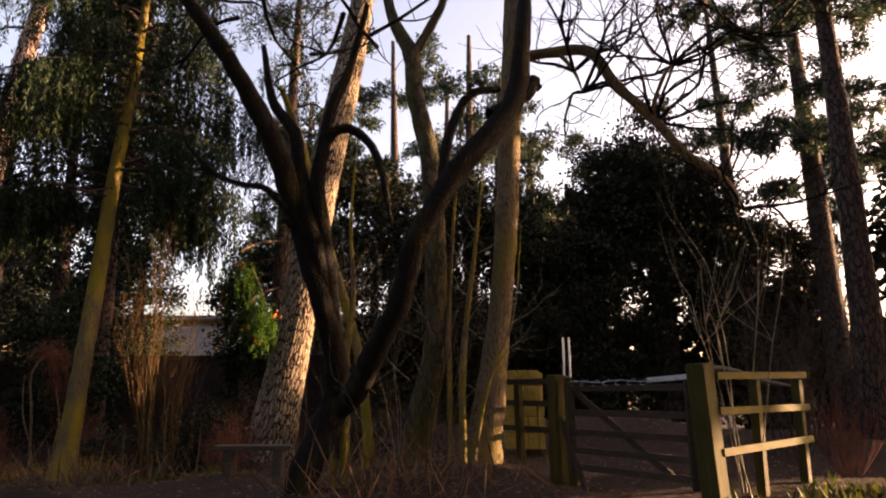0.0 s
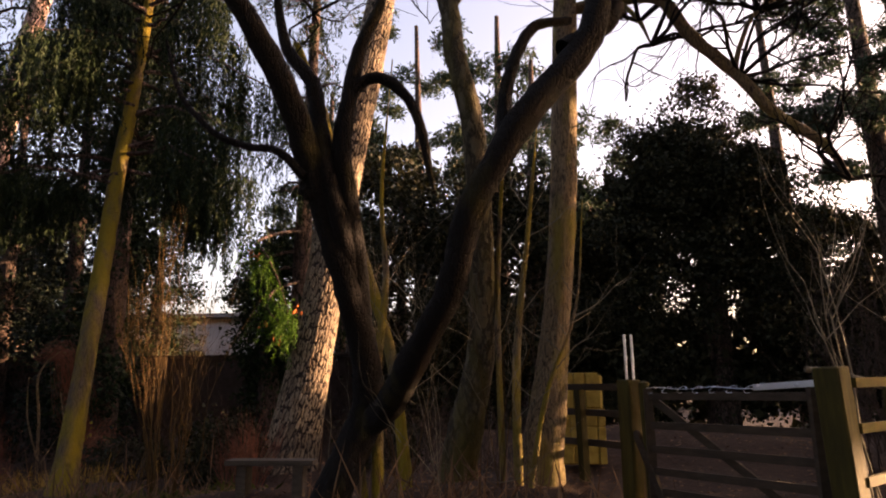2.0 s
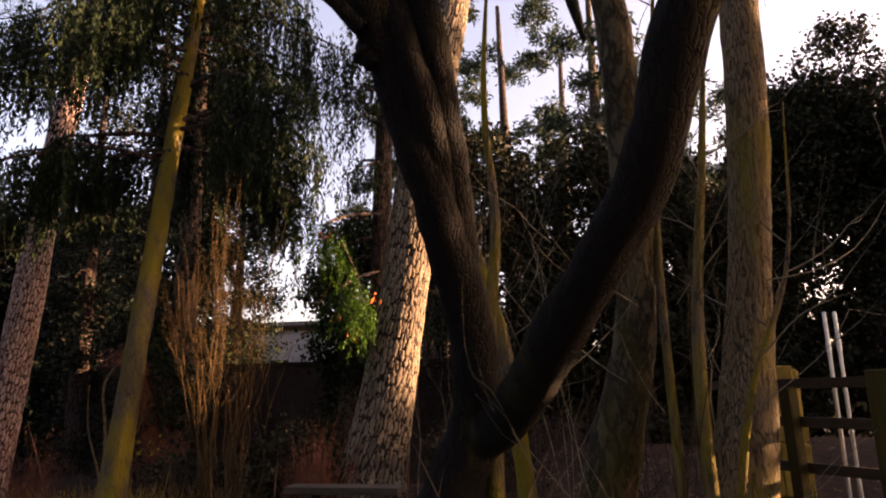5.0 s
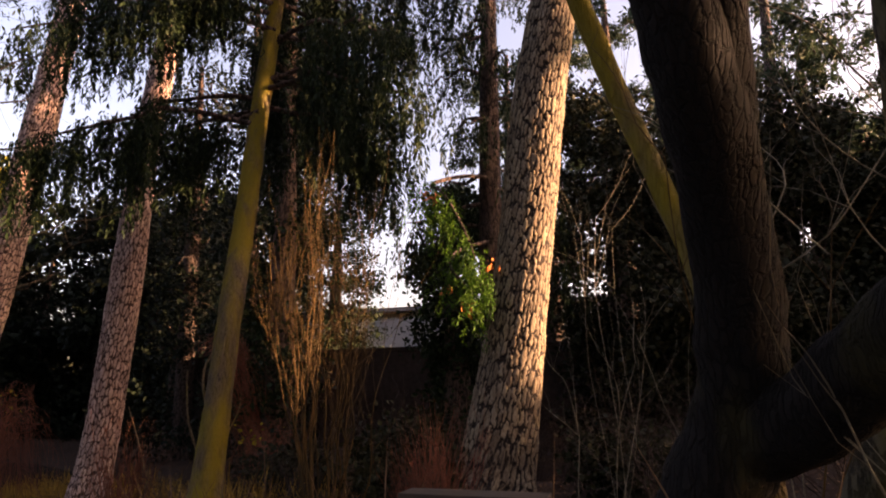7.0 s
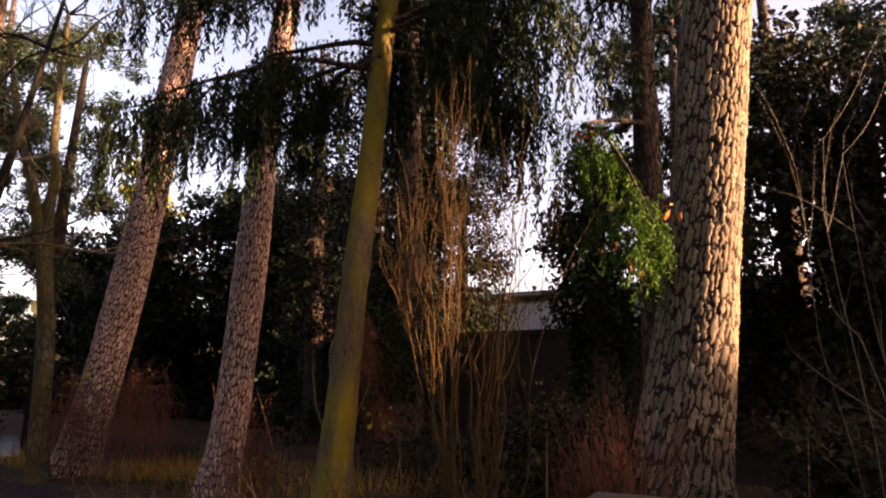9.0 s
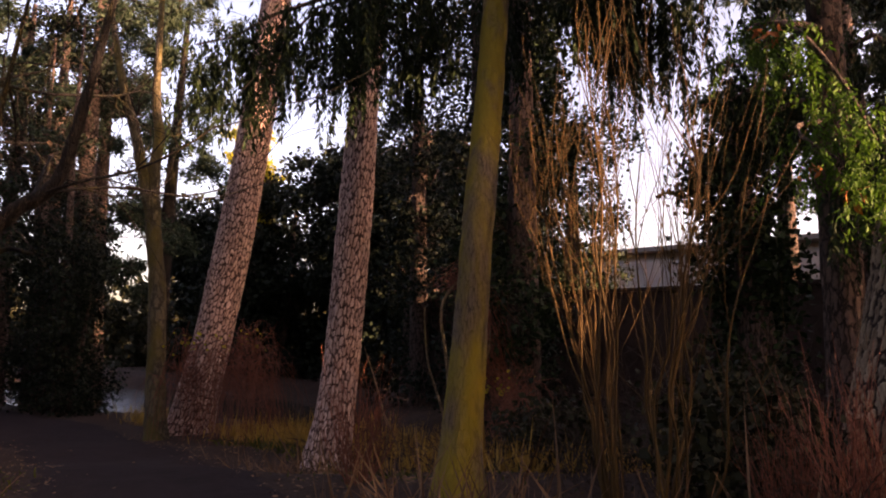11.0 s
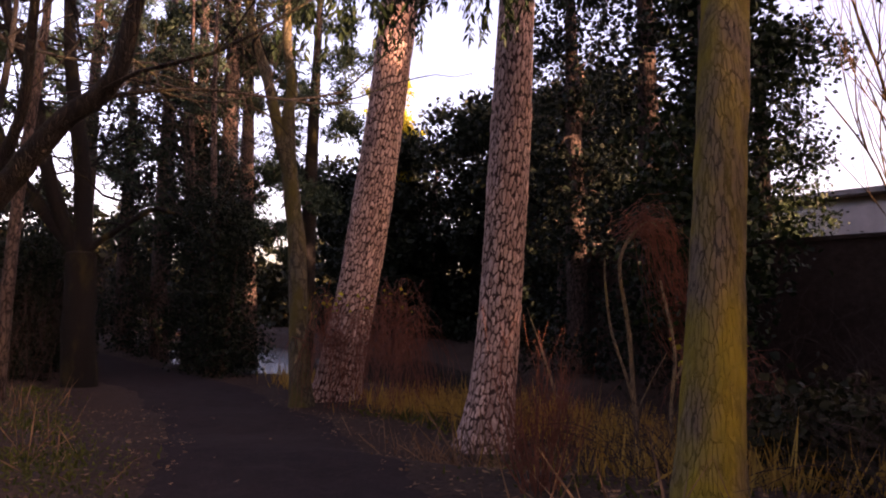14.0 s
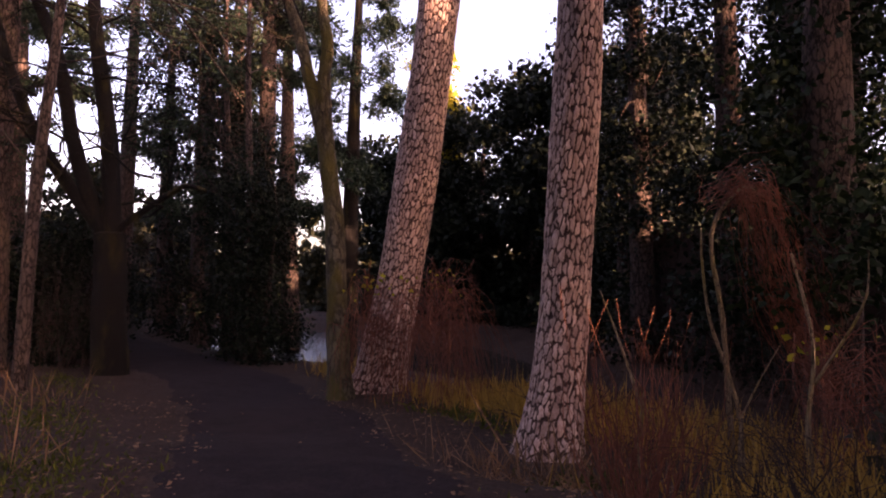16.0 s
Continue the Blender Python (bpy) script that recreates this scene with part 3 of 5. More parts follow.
def stems(ob, count, height, spread, radius, rng, mat, depth=1, kids=3, name="stems", foot=0.15, wander=0.06, up=0.5):
    """Upright stems round the thing's foot; as "stem", each is a part, and their twigs are one more."""
    ms = Mesher()
    for _ in range(count):
        a, q = rng.uniform(0, 2 * math.pi), rng.uniform(0, 1)
        s = (math.cos(a) * foot * q, math.sin(a) * foot * q, 0)
        lean = spread * rng.uniform(0.2, 1)
        head, long, thick = (math.cos(a) * lean, math.sin(a) * lean, 1), height * rng.uniform(0.55, 1.0), radius * rng.uniform(0.6, 1.2)
        if name != "stem":
            sprig(ms, s, head, long, thick, rng, depth, 0.3, up, kids, 5, wander)
            continue
        one, forks = Mesher(), []
        sprig(one, s, head, long * 1.5, thick, rng, 1, 0.3, up, 0, 5, wander, forks)
        one.object(name, mat, ob)
        for q in forks + forks[:kids - 2]:
            sprig(ms, q, (rng.normal() * 0.5, rng.normal() * 0.5, 0.8), long * rng.uniform(0.4, 0.7), thick * 0.5, rng, depth - 1, 0.4, up, kids, 4, wander * 1.3)
    if name == "stem":
        return tagged(ms.object("twigwork", mat, ob), kind="stuff")
    return ms.object(name, mat, ob)


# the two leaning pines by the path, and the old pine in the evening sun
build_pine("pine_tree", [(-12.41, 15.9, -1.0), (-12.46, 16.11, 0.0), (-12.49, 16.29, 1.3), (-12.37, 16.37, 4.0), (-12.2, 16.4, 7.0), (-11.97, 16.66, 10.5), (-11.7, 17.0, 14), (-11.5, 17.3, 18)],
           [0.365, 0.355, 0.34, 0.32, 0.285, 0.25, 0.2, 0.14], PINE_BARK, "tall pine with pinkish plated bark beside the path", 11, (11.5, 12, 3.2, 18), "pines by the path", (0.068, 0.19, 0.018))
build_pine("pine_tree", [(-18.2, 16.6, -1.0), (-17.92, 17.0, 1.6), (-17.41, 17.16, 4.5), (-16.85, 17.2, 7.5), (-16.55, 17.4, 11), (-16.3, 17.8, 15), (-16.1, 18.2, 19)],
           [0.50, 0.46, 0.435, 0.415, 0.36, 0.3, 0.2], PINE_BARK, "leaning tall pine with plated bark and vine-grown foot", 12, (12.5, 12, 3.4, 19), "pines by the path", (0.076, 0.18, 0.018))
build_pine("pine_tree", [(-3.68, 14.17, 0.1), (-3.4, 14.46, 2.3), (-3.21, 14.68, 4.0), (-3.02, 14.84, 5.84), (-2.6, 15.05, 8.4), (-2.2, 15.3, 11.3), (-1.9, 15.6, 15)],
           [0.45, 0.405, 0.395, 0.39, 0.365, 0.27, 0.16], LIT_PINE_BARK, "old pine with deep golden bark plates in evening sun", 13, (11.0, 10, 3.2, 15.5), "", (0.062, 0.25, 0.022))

# the mossy trunk that carries the hanging conifer crown
grn = tree_at("conifer_tree", -7.1, 12.8, "conifer with mossy olive trunk and hanging dark sprays", "tree")
GRN_AXIS = [(-7.08, 12.8, -0.1), (-7.11, 13.0, 1.4), (-7.14, 13.2, 2.75), (-7.3, 13.6, 4.2), (-7.42, 13.95, 5.9), (-7.4, 14.3, 9), (-7.3, 14.6, 15)]
p_, r_ = with_foot(GRN_AXIS, [0.19, 0.168, 0.165, 0.155, 0.15, 0.12, 0.04], 1.6)
trunk_part(grn, p_, r_, MOSSY_BARK, 32, 14, 0.08)
drooping_crown(grn, GRN_AXIS, 5.5, 14.5, 62, 3.9, np.random.default_rng(21), SPRUCE_LEAF, 1.4, 1.45)


# the dark coppiced tree in front, each stem a part
def build_dark_tree():
    ob = tree_at("forked_tree", -1.5, 8.15, "dark forked tree with several crooked leaning stems", "tree")
    T = lambda pts, radii, name="limb", mat=SHADED_BARK: trunk_part(ob, pts, radii, mat, 18, 8, 0.16, name)
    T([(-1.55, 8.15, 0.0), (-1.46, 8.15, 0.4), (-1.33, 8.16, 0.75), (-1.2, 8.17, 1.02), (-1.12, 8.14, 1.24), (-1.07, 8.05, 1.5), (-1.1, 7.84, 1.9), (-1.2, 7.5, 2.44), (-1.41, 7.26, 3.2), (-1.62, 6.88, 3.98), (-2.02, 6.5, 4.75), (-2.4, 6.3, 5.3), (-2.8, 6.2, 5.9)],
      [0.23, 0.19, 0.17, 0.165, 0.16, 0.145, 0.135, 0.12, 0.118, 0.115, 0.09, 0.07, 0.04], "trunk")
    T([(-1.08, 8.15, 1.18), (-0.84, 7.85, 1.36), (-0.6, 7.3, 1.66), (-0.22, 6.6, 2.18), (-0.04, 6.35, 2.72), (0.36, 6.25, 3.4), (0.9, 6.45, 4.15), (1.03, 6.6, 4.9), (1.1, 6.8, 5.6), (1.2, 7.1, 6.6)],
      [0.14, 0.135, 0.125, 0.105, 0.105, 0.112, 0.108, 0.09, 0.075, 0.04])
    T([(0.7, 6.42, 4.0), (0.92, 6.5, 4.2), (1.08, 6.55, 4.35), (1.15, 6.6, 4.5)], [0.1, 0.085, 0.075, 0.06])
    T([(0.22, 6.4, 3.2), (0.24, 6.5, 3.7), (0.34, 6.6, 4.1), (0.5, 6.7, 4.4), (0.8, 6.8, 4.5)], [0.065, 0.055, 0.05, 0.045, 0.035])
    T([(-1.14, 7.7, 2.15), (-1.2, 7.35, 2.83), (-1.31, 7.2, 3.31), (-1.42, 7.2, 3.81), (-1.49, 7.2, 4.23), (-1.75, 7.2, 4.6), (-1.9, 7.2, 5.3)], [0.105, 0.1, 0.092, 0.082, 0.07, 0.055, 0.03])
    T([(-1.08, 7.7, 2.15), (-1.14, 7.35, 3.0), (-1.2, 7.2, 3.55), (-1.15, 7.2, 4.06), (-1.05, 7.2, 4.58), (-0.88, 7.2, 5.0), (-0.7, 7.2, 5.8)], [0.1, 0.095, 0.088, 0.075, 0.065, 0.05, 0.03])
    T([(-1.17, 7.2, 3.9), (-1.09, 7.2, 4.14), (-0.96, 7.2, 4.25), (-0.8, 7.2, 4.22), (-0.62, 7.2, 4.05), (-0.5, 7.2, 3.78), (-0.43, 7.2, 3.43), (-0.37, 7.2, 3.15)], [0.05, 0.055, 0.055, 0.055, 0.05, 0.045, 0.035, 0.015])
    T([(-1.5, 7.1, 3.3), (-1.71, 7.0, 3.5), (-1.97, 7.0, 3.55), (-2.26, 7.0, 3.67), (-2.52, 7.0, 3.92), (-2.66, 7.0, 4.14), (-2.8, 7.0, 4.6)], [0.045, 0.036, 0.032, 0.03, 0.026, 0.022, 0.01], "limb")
    T([(-0.92, 9.7, 0.3), (-0.97, 9.68, 0.9), (-1.14, 9.66, 2.0), (-1.55, 9.66, 3.3), (-1.85, 9.52, 4.3), (-2.0, 9.35, 5.0), (-2.3, 9.2, 5.8)], [0.085, 0.07, 0.066, 0.072, 0.07, 0.06, 0.04], "leaning_stem", MOSSY_BARK)
    # knots and stubs
    for x, y, z, r in ((-1.5, 7.18, 3.2, 0.075), (1.14, 6.6, 4.46, 0.065), (-1.38, 7.18, 3.7, 0.07), (-0.03, 6.33, 2.75, 0.07)):
        ms = Mesher()
        ms.tube(local(ob, [(x + 0.06, y, z - r), (x, y, z), (x - 0.03, y - 0.02, z + r)]), [r * 0.6, r, r * 0.4], 10, 0.3, 4)
        ms.object("knot", SHADED_BARK, ob)
    # mossy shoots at the foot
    rng = np.random.default_rng(5)
    T([(-1.0, 8.2, 0.3), (-1.02, 8.3, 1.0), (-1.05, 8.4, 1.8), (-1.0, 8.5, 2.6), (-1.06, 8.5, 3.6), (-0.98, 8.6, 5.2)], [0.06, 0.055, 0.045, 0.035, 0.022, 0.006], "shoot", MOSSY_BARK)
    T([(-1.12, 8.25, 0.3), (-1.2, 8.3, 1.0), (-1.18, 8.4, 1.6), (-1.24, 8.4, 2.9)], [0.05, 0.04, 0.025, 0.006], "shoot", MOSSY_BARK)
    ms = Mesher()
    for k in range(26):
        s = np.array([rng.uniform(-1.2, 0.6), 8.1 + rng.uniform(-0.3, 0.8), rng.uniform(0.4, 2.4)]) - np.array(ob.location)
        sprig(ms, s, (rng.normal() * 0.7, -0.2 + rng.normal() * 0.5, 0.6), rng.uniform(0.5, 1.2), 0.0042, rng, 1, 0.5, 0.35, 3, 4, 0.2)
    tagged(ms.object("twigwork", TWIG_PALE, ob), kind="stuff")
    ms = Mesher()
    for k in range(14):
        s = np.array([(-2.8, 6.1, 5.8), (1.15, 7.1, 6.3), (-1.9, 7.2, 5.2), (-0.75, 7.2, 5.5)][k % 4]) + rng.normal(size=3) * 0.25 - np.array(ob.location)
        sprig(ms, s, (rng.normal(), rng.normal(), 0.6), 1.6, 0.03, rng, 2, 0.6, 0.2, 3, 4, 0.25)
    tagged(ms.object("branchwork", SHADED_BARK, ob), kind="stuff")


build_dark_tree()


def build_broad_tree(name, label, axis, radii, mat, forks, seed, twigs=8):
    rng = np.random.default_rng(seed)
    ob = tree_at(name, axis[0][0], axis[0][1], label, "tree")
    p, r = with_foot(axis, radii, 1.4)
    trunk_part(ob, p, r, mat, 32, 10, 0.1)
    ends = [axis[-1]]
    for pts, rr in forks:
        trunk_part(ob, pts, rr, mat, 12, 7, 0.15, "limb")
        ends += [pts[-1], pts[len(pts) // 2]]
    ms = Mesher()
    for k in range(twigs):
        s = np.array(ends[k % len(ends)]) - np.array(ob.location)
        sprig(ms, s, (rng.normal(), rng.normal() * 0.6, 0.5), rng.uniform(1.0, 2.0), 0.03, rng, 2, 0.6, 0.15, 4, 4, 0.3)
    tagged(ms.object("branchwork", SHADED_BARK, ob), kind="stuff")
    return ob


build_broad_tree("mossy_tree", "slender tree with green moss on its trunk", [(-0.37, 10.0, 0.4), (-0.02, 9.65, 2.08), (-0.02, 9.4, 3.28), (-0.08, 9.2, 4.54), (-0.3, 9.25, 5.61), (-0.4, 9.4, 6.4), (-0.75, 9.5, 7.3), (-1.0, 9.6, 9.5)],
                 [0.2, 0.165, 0.15, 0.138, 0.132, 0.125, 0.08, 0.04], GREY_BARK, [([(-0.38, 9.4, 6.3), (-0.05, 9.5, 7.0), (0.12, 9.5, 7.5), (0.3, 9.5, 9)], [0.08, 0.07, 0.06, 0.03])], 31, 8)
build_broad_tree("oak_tree", "tall tree with ridged bark and a long arching limb", [(0.6, 9.55, 0.5), (0.84, 9.66, 2.12), (1.01, 9.72, 3.81), (1.12, 9.87, 5.67), (1.23, 10.0, 7.65), (1.45, 10.1, 11)],
                 [0.215, 0.17, 0.165, 0.165, 0.155, 0.09], RIDGED_BARK,
                 [([(1.2, 10.0, 6.6), (1.83, 9.9, 6.64), (2.34, 9.6, 6.46), (2.7, 9.6, 5.91), (3.25, 9.6, 5.31), (3.62, 9.6, 4.81), (4.15, 9.6, 4.4), (4.4, 9.6, 3.94)], [0.08, 0.085, 0.085, 0.08, 0.075, 0.07, 0.06, 0.03]),
                  ([(3.2, 9.6, 5.4), (3.3, 9.6, 5.75), (3.56, 9.6, 6.22), (4.18, 9.6, 6.53), (4.9, 9.6, 6.56)], [0.035, 0.03, 0.028, 0.024, 0.015]),
                  ([(1.9, 9.85, 6.6), (2.1, 9.7, 6.2), (2.2, 9.6, 5.8)], [0.035, 0.03, 0.012])], 32, 40)

# slim climbing stems against the ridged trunk
for x, y, z, top, rr in ((0.35, 9.2, 0.3, (0.55, 9.3, 3.4), 0.055), (0.45, 9.15, 0.4, (1.05, 9.3, 2.4), 0.035), (0.2, 9.4, 0.3, (0.3, 9.6, 4.6), 0.04)):
    ob = tree_at("sapling", x, y, "thin mossy sapling leaning by the ridged trunk", "sapling", "saplings by the trunk")
    m_ = (np.array((x, y, z)) + np.array(top)) / 2 + np.array([-0.08, 0, 0])
    trunk_part(ob, [(x, y, z - 0.1), tuple(m_), top, (top[0] + 0.15, top[1] + 0.1, top[2] + 1.3)], [rr, rr * 0.8, rr * 0.5, 0.006], MOSSY_BARK, 8, 6, 0.15)
    tw = Mesher()
    for j in range(5):
        sprig(tw, np.array(m_) * (0.7 - 0.2 * j) + np.array(top) * (0.3 + 0.2 * j) - np.array(ob.location), (math.cos(j * 2.1), math.sin(j * 2.1) - 0.3, 0.5), 0.8, 0.008, np.random.default_rng(400 + j), 1, 0.5, 0.3, 3, 4, 0.2)
    tagged(tw.object("twigwork", TWIG_PALE, ob), kind="stuff")

# the pale smooth tree by the pond
build_broad_tree("alder_tree", "slim pale tree forking low beside the pond", [(-17.6, 15.48, -0.9), (-17.98, 15.56, 0.73), (-18.34, 15.62, 2.59), (-18.48, 15.5, 3.9), (-18.4, 15.36, 5.28), (-18.3, 15.38, 6.1), (-18.35, 15.24, 7.2), (-18.4, 15.2, 10.5)],
                 [0.22, 0.205, 0.195, 0.18, 0.14, 0.12, 0.1, 0.05], GREY_BARK, [([(-18.45, 15.46, 4.0), (-18.53, 15.13, 5.28), (-18.62, 14.89, 6.32), (-18.76, 14.63, 7.2), (-19.0, 14.2, 9.5)], [0.14, 0.13, 0.12, 0.1, 0.05])], 33, 14)


# ---- the trees behind ----
def build_yew():
    rng = np.random.default_rng(41)
    ob = tree_at("yew_tree", 6.9, 22.4, "broad dark yew with dense drooping foliage", "tree")
    trunk_part(ob, [(6.9, 22.4, 0.5), (6.9, 22.5, 4), (6.8, 22.5, 9)], [0.5, 0.4, 0.1], FAR_BARK, 14, 4)
    lobes = [(5.3, 17, 2.6, 3.3, 2.2, 2.2), (3.6, 16.8, 4.2, 1.8, 1.6, 2.0), (5.4, 17, 5.3, 2.2, 1.8, 2.3), (7.0, 17, 4.0, 1.8, 1.8, 2.2), (5.2, 17, 7.2, 1.4, 1.4, 1.4), (3.0, 16.4, 2.0, 1.4, 1.2, 1.6),
             (6.4, 16.8, 6.0, 1.3, 1.2, 1.5), (8.0, 17.2, 2.2, 1.6, 1.6, 2.0), (4.2, 17, 6.2, 1.2, 1.2, 1.3), (9.0, 17.4, 3.4, 1.1, 1.2, 1.8), (9.6, 17.6, 1.6, 1.4, 1.2, 1.4)]
    lobes = [(0.46 + (x - 0.46) * 1.3, 0.4 + (y - 0.4) * 1.3, 1.3 + (z - 1.3) * 1.3, rx * 1.3, ry, rz * 1.3) for x, y, z, rx, ry, rz in lobes]
    for _ in range(16):
        lx, ly, lz, lr, _q, lh = lobes[rng.integers(0, 11)]
        d = unit(1, rng)[0]
        r = rng.uniform(0.45, 0.9)
        lobes.append((lx + d[0] * lr * 1.05, ly - abs(d[1]) * 0.8, lz + abs(d[2]) * lh * 1.1, r, r, r * 0.8))
    leaf_mass(ob, lobes[11:], YEW_LEAF, 0.12, rng, 1100, 0.3, 0.3, 0.4)
    lobes = lobes[:11]
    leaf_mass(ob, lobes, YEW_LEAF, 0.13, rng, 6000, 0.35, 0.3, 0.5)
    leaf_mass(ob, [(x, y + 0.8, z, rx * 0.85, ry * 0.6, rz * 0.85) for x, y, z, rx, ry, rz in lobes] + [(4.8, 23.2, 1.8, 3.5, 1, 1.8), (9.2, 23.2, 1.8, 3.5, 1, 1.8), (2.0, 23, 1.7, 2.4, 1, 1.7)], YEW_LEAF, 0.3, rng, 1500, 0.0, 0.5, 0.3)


build_yew()


def build_far_tree(name, label, x, y, trunk, lobes, leaf, size, per, seed, bark=None, twigs=10, group="", shell=0.4, slim=0.35):
    rng = np.random.default_rng(seed)
    ob = tree_at(name, x, y, label, "tree", group)
    top, r = trunk
    b = np.array([x, y, ground_z(x, y) - 0.2])
    e = np.array([x + rng.normal() * 0.3, y + rng.normal() * 0.3, top])
    trunk_part(ob, [b, b * 0.6 + e * 0.4 + rng.normal(size=3) * 0.1, e], [r * 1.25, r, r * 0.3], bark or FAR_BARK, 14, 6, 0.1)
    leaf_mass(ob, lobes, leaf, size, rng, per, shell, slim, 0.2, bark or FAR_BARK, twigs)
    return ob


def column(x, y, low, top, r, n, seed):
    rng = np.random.default_rng(seed)
    return [(x + rng.normal() * r * 0.25, y + rng.normal() * r * 0.25, low + (top - low) * (k + 0.5) / n, r * rng.uniform(0.75, 1.15), r * rng.uniform(0.75, 1.15), (top - low) / n * rng.uniform(0.6, 0.9)) for k in range(n)]


def clumps(x, y, low, top, reach, n, seed, r=0.9, flat=0.4):
    rng = np.random.default_rng(seed)
    return [(x + rng.uniform(-1, 1) * reach, y + rng.uniform(-1, 1) * reach, rng.uniform(low, top), r * rng.uniform(0.6, 1.3), r * rng.uniform(0.6, 1.3), r * flat * rng.uniform(0.7, 1.3)) for _ in range(n)]


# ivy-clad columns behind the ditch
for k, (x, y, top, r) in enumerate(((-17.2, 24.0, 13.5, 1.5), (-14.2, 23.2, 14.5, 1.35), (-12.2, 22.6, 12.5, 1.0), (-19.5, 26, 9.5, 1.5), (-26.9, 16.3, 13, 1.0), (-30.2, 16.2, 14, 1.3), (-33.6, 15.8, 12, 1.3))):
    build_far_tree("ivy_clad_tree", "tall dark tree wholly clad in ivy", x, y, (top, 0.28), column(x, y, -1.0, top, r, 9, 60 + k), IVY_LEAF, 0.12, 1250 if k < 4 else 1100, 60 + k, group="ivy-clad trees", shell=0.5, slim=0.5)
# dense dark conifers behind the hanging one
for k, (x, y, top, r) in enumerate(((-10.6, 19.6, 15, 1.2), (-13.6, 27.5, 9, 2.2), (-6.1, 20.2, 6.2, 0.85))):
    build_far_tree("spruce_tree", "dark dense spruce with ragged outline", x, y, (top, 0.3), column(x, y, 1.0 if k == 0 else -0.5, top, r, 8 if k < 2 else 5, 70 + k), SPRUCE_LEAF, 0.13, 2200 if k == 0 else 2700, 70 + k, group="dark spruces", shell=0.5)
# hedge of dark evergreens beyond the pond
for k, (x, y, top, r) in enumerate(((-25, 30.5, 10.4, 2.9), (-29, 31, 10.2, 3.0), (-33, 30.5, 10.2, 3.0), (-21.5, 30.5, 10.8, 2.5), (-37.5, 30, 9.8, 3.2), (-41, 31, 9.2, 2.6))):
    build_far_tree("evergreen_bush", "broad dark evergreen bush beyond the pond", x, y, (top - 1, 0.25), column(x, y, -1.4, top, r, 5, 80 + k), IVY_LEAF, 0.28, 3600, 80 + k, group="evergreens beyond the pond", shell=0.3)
# scots pines on the far side, with open crowns
for k, (x, y, top, lo, n) in enumerate(((-27, 17.2, 17, 3.0, 26), (-29.3, 21.6, 16, 4.0, 26), (-31, 20, 18, 5, 18), (-30, 10.5, 17, 5, 18), (-36, 14.5, 18, 4, 24), (-40, 19, 18, 6, 18), (-24.5, 10.0, 15, 6, 14), (-8, 33, 17, 6, 18), (-3, 31, 19, 6, 22), (0.5, 27, 17, 7, 16), (-5, 26, 14, 5, 14), (3.5, 30, 13, 5, 16), (-6.5, 30, 16, 6, 16), (-1, 34, 18, 7, 18), (1.6, 25, 14, 6.5, 12))):
    build_far_tree("scots_pine", "tall pine with open clumped needle crown", x, y, (top, 0.3), clumps(x, y, lo, top, 2.3, n, 90 + k, 1.0), PINE_LEAF, 0.24, 520, 90 + k, SHADED_BARK if k == 1 else FAR_BARK, 5, group="far pines", slim=0.14)
# pines on the gate side
for k, (x, y, top, lo, n, r) in enumerate(((11.6, 20.9, 20, 4.8, 26, 0.3), (8.4, 14.0, 15, 8.5, 10, 0.24), (14.5, 23.5, 17, 3.0, 22, 0.25), (10.5, 25, 18, 3.5, 24, 0.25), (6.5, 27, 9, 3.5, 14, 0.2))):
    build_far_tree("scots_pine", "tall dark pine with flat needle clumps by the gate", x, y, (top, r), clumps(x, y, lo, top, 2.0, n, 120 + k, 0.95, 0.35), PINE_LEAF, 0.2, 800, 120 + k, twigs=6, group="pines by the gate", slim=0.14)
# a cypress that catches the sun, that gold put into its leaf colour
build_far_tree("scots_pine", "tall dark pine with low needle clumps beyond the pond", -34, 20.6, (15, 0.26), clumps(-34, 20.6, 3.0, 14, 2.2, 20, 133, 1.0), PINE_LEAF, 0.22, 620, 134, twigs=6, group="far pines", slim=0.14)
build_far_tree("cypress_tree", "cypress with the evening sun's gold put into its leaves", -34.5, 29, (12.5, 0.2), column(-34.5, 29, 8.0, 13.4, 1.3, 5, 140), GOLD_LEAF, 0.2, 1500, 140)

# dark evergreens behind the forked tree
for k, (x, y, top, r) in enumerate(((-2.9, 22.6, 9.4, 1.5), (-0.3, 22.3, 8.6, 1.7), (2.0, 22.0, 7.8, 1.4), (-1.4, 23.2, 8.5, 1.5), (-1.4, 20.9, 4.4, 1.2), (1.0, 20.8, 4.0, 1.1))):
    build_far_tree("evergreen_tree", "dark evergreen filling the wood behind the trunks", x, y, (top - 1, 0.2), column(x, y, 0.2, top, r, 5, 150 + k), YEW_LEAF, 0.15, 2600, 150 + k, group="evergreens behind the trunks", shell=0.3)

for k, (x, y) in enumerate(((-23.3, 33.2), (-27, 33.6), (-31, 33.4), (-35.5, 32.6), (-40, 33), (-47, 29.5), (-52, 18), (-54, 12))):
    build_far_tree("low_evergreen", "low dark evergreen closing the view beyond the pond", x, y, (3, 0.2), column(x, y, -1.0, 5.0, 2.6, 3, 160 + k), YEW_LEAF, 0.42, 1300, 160 + k, group="low evergreens", shell=0.1)


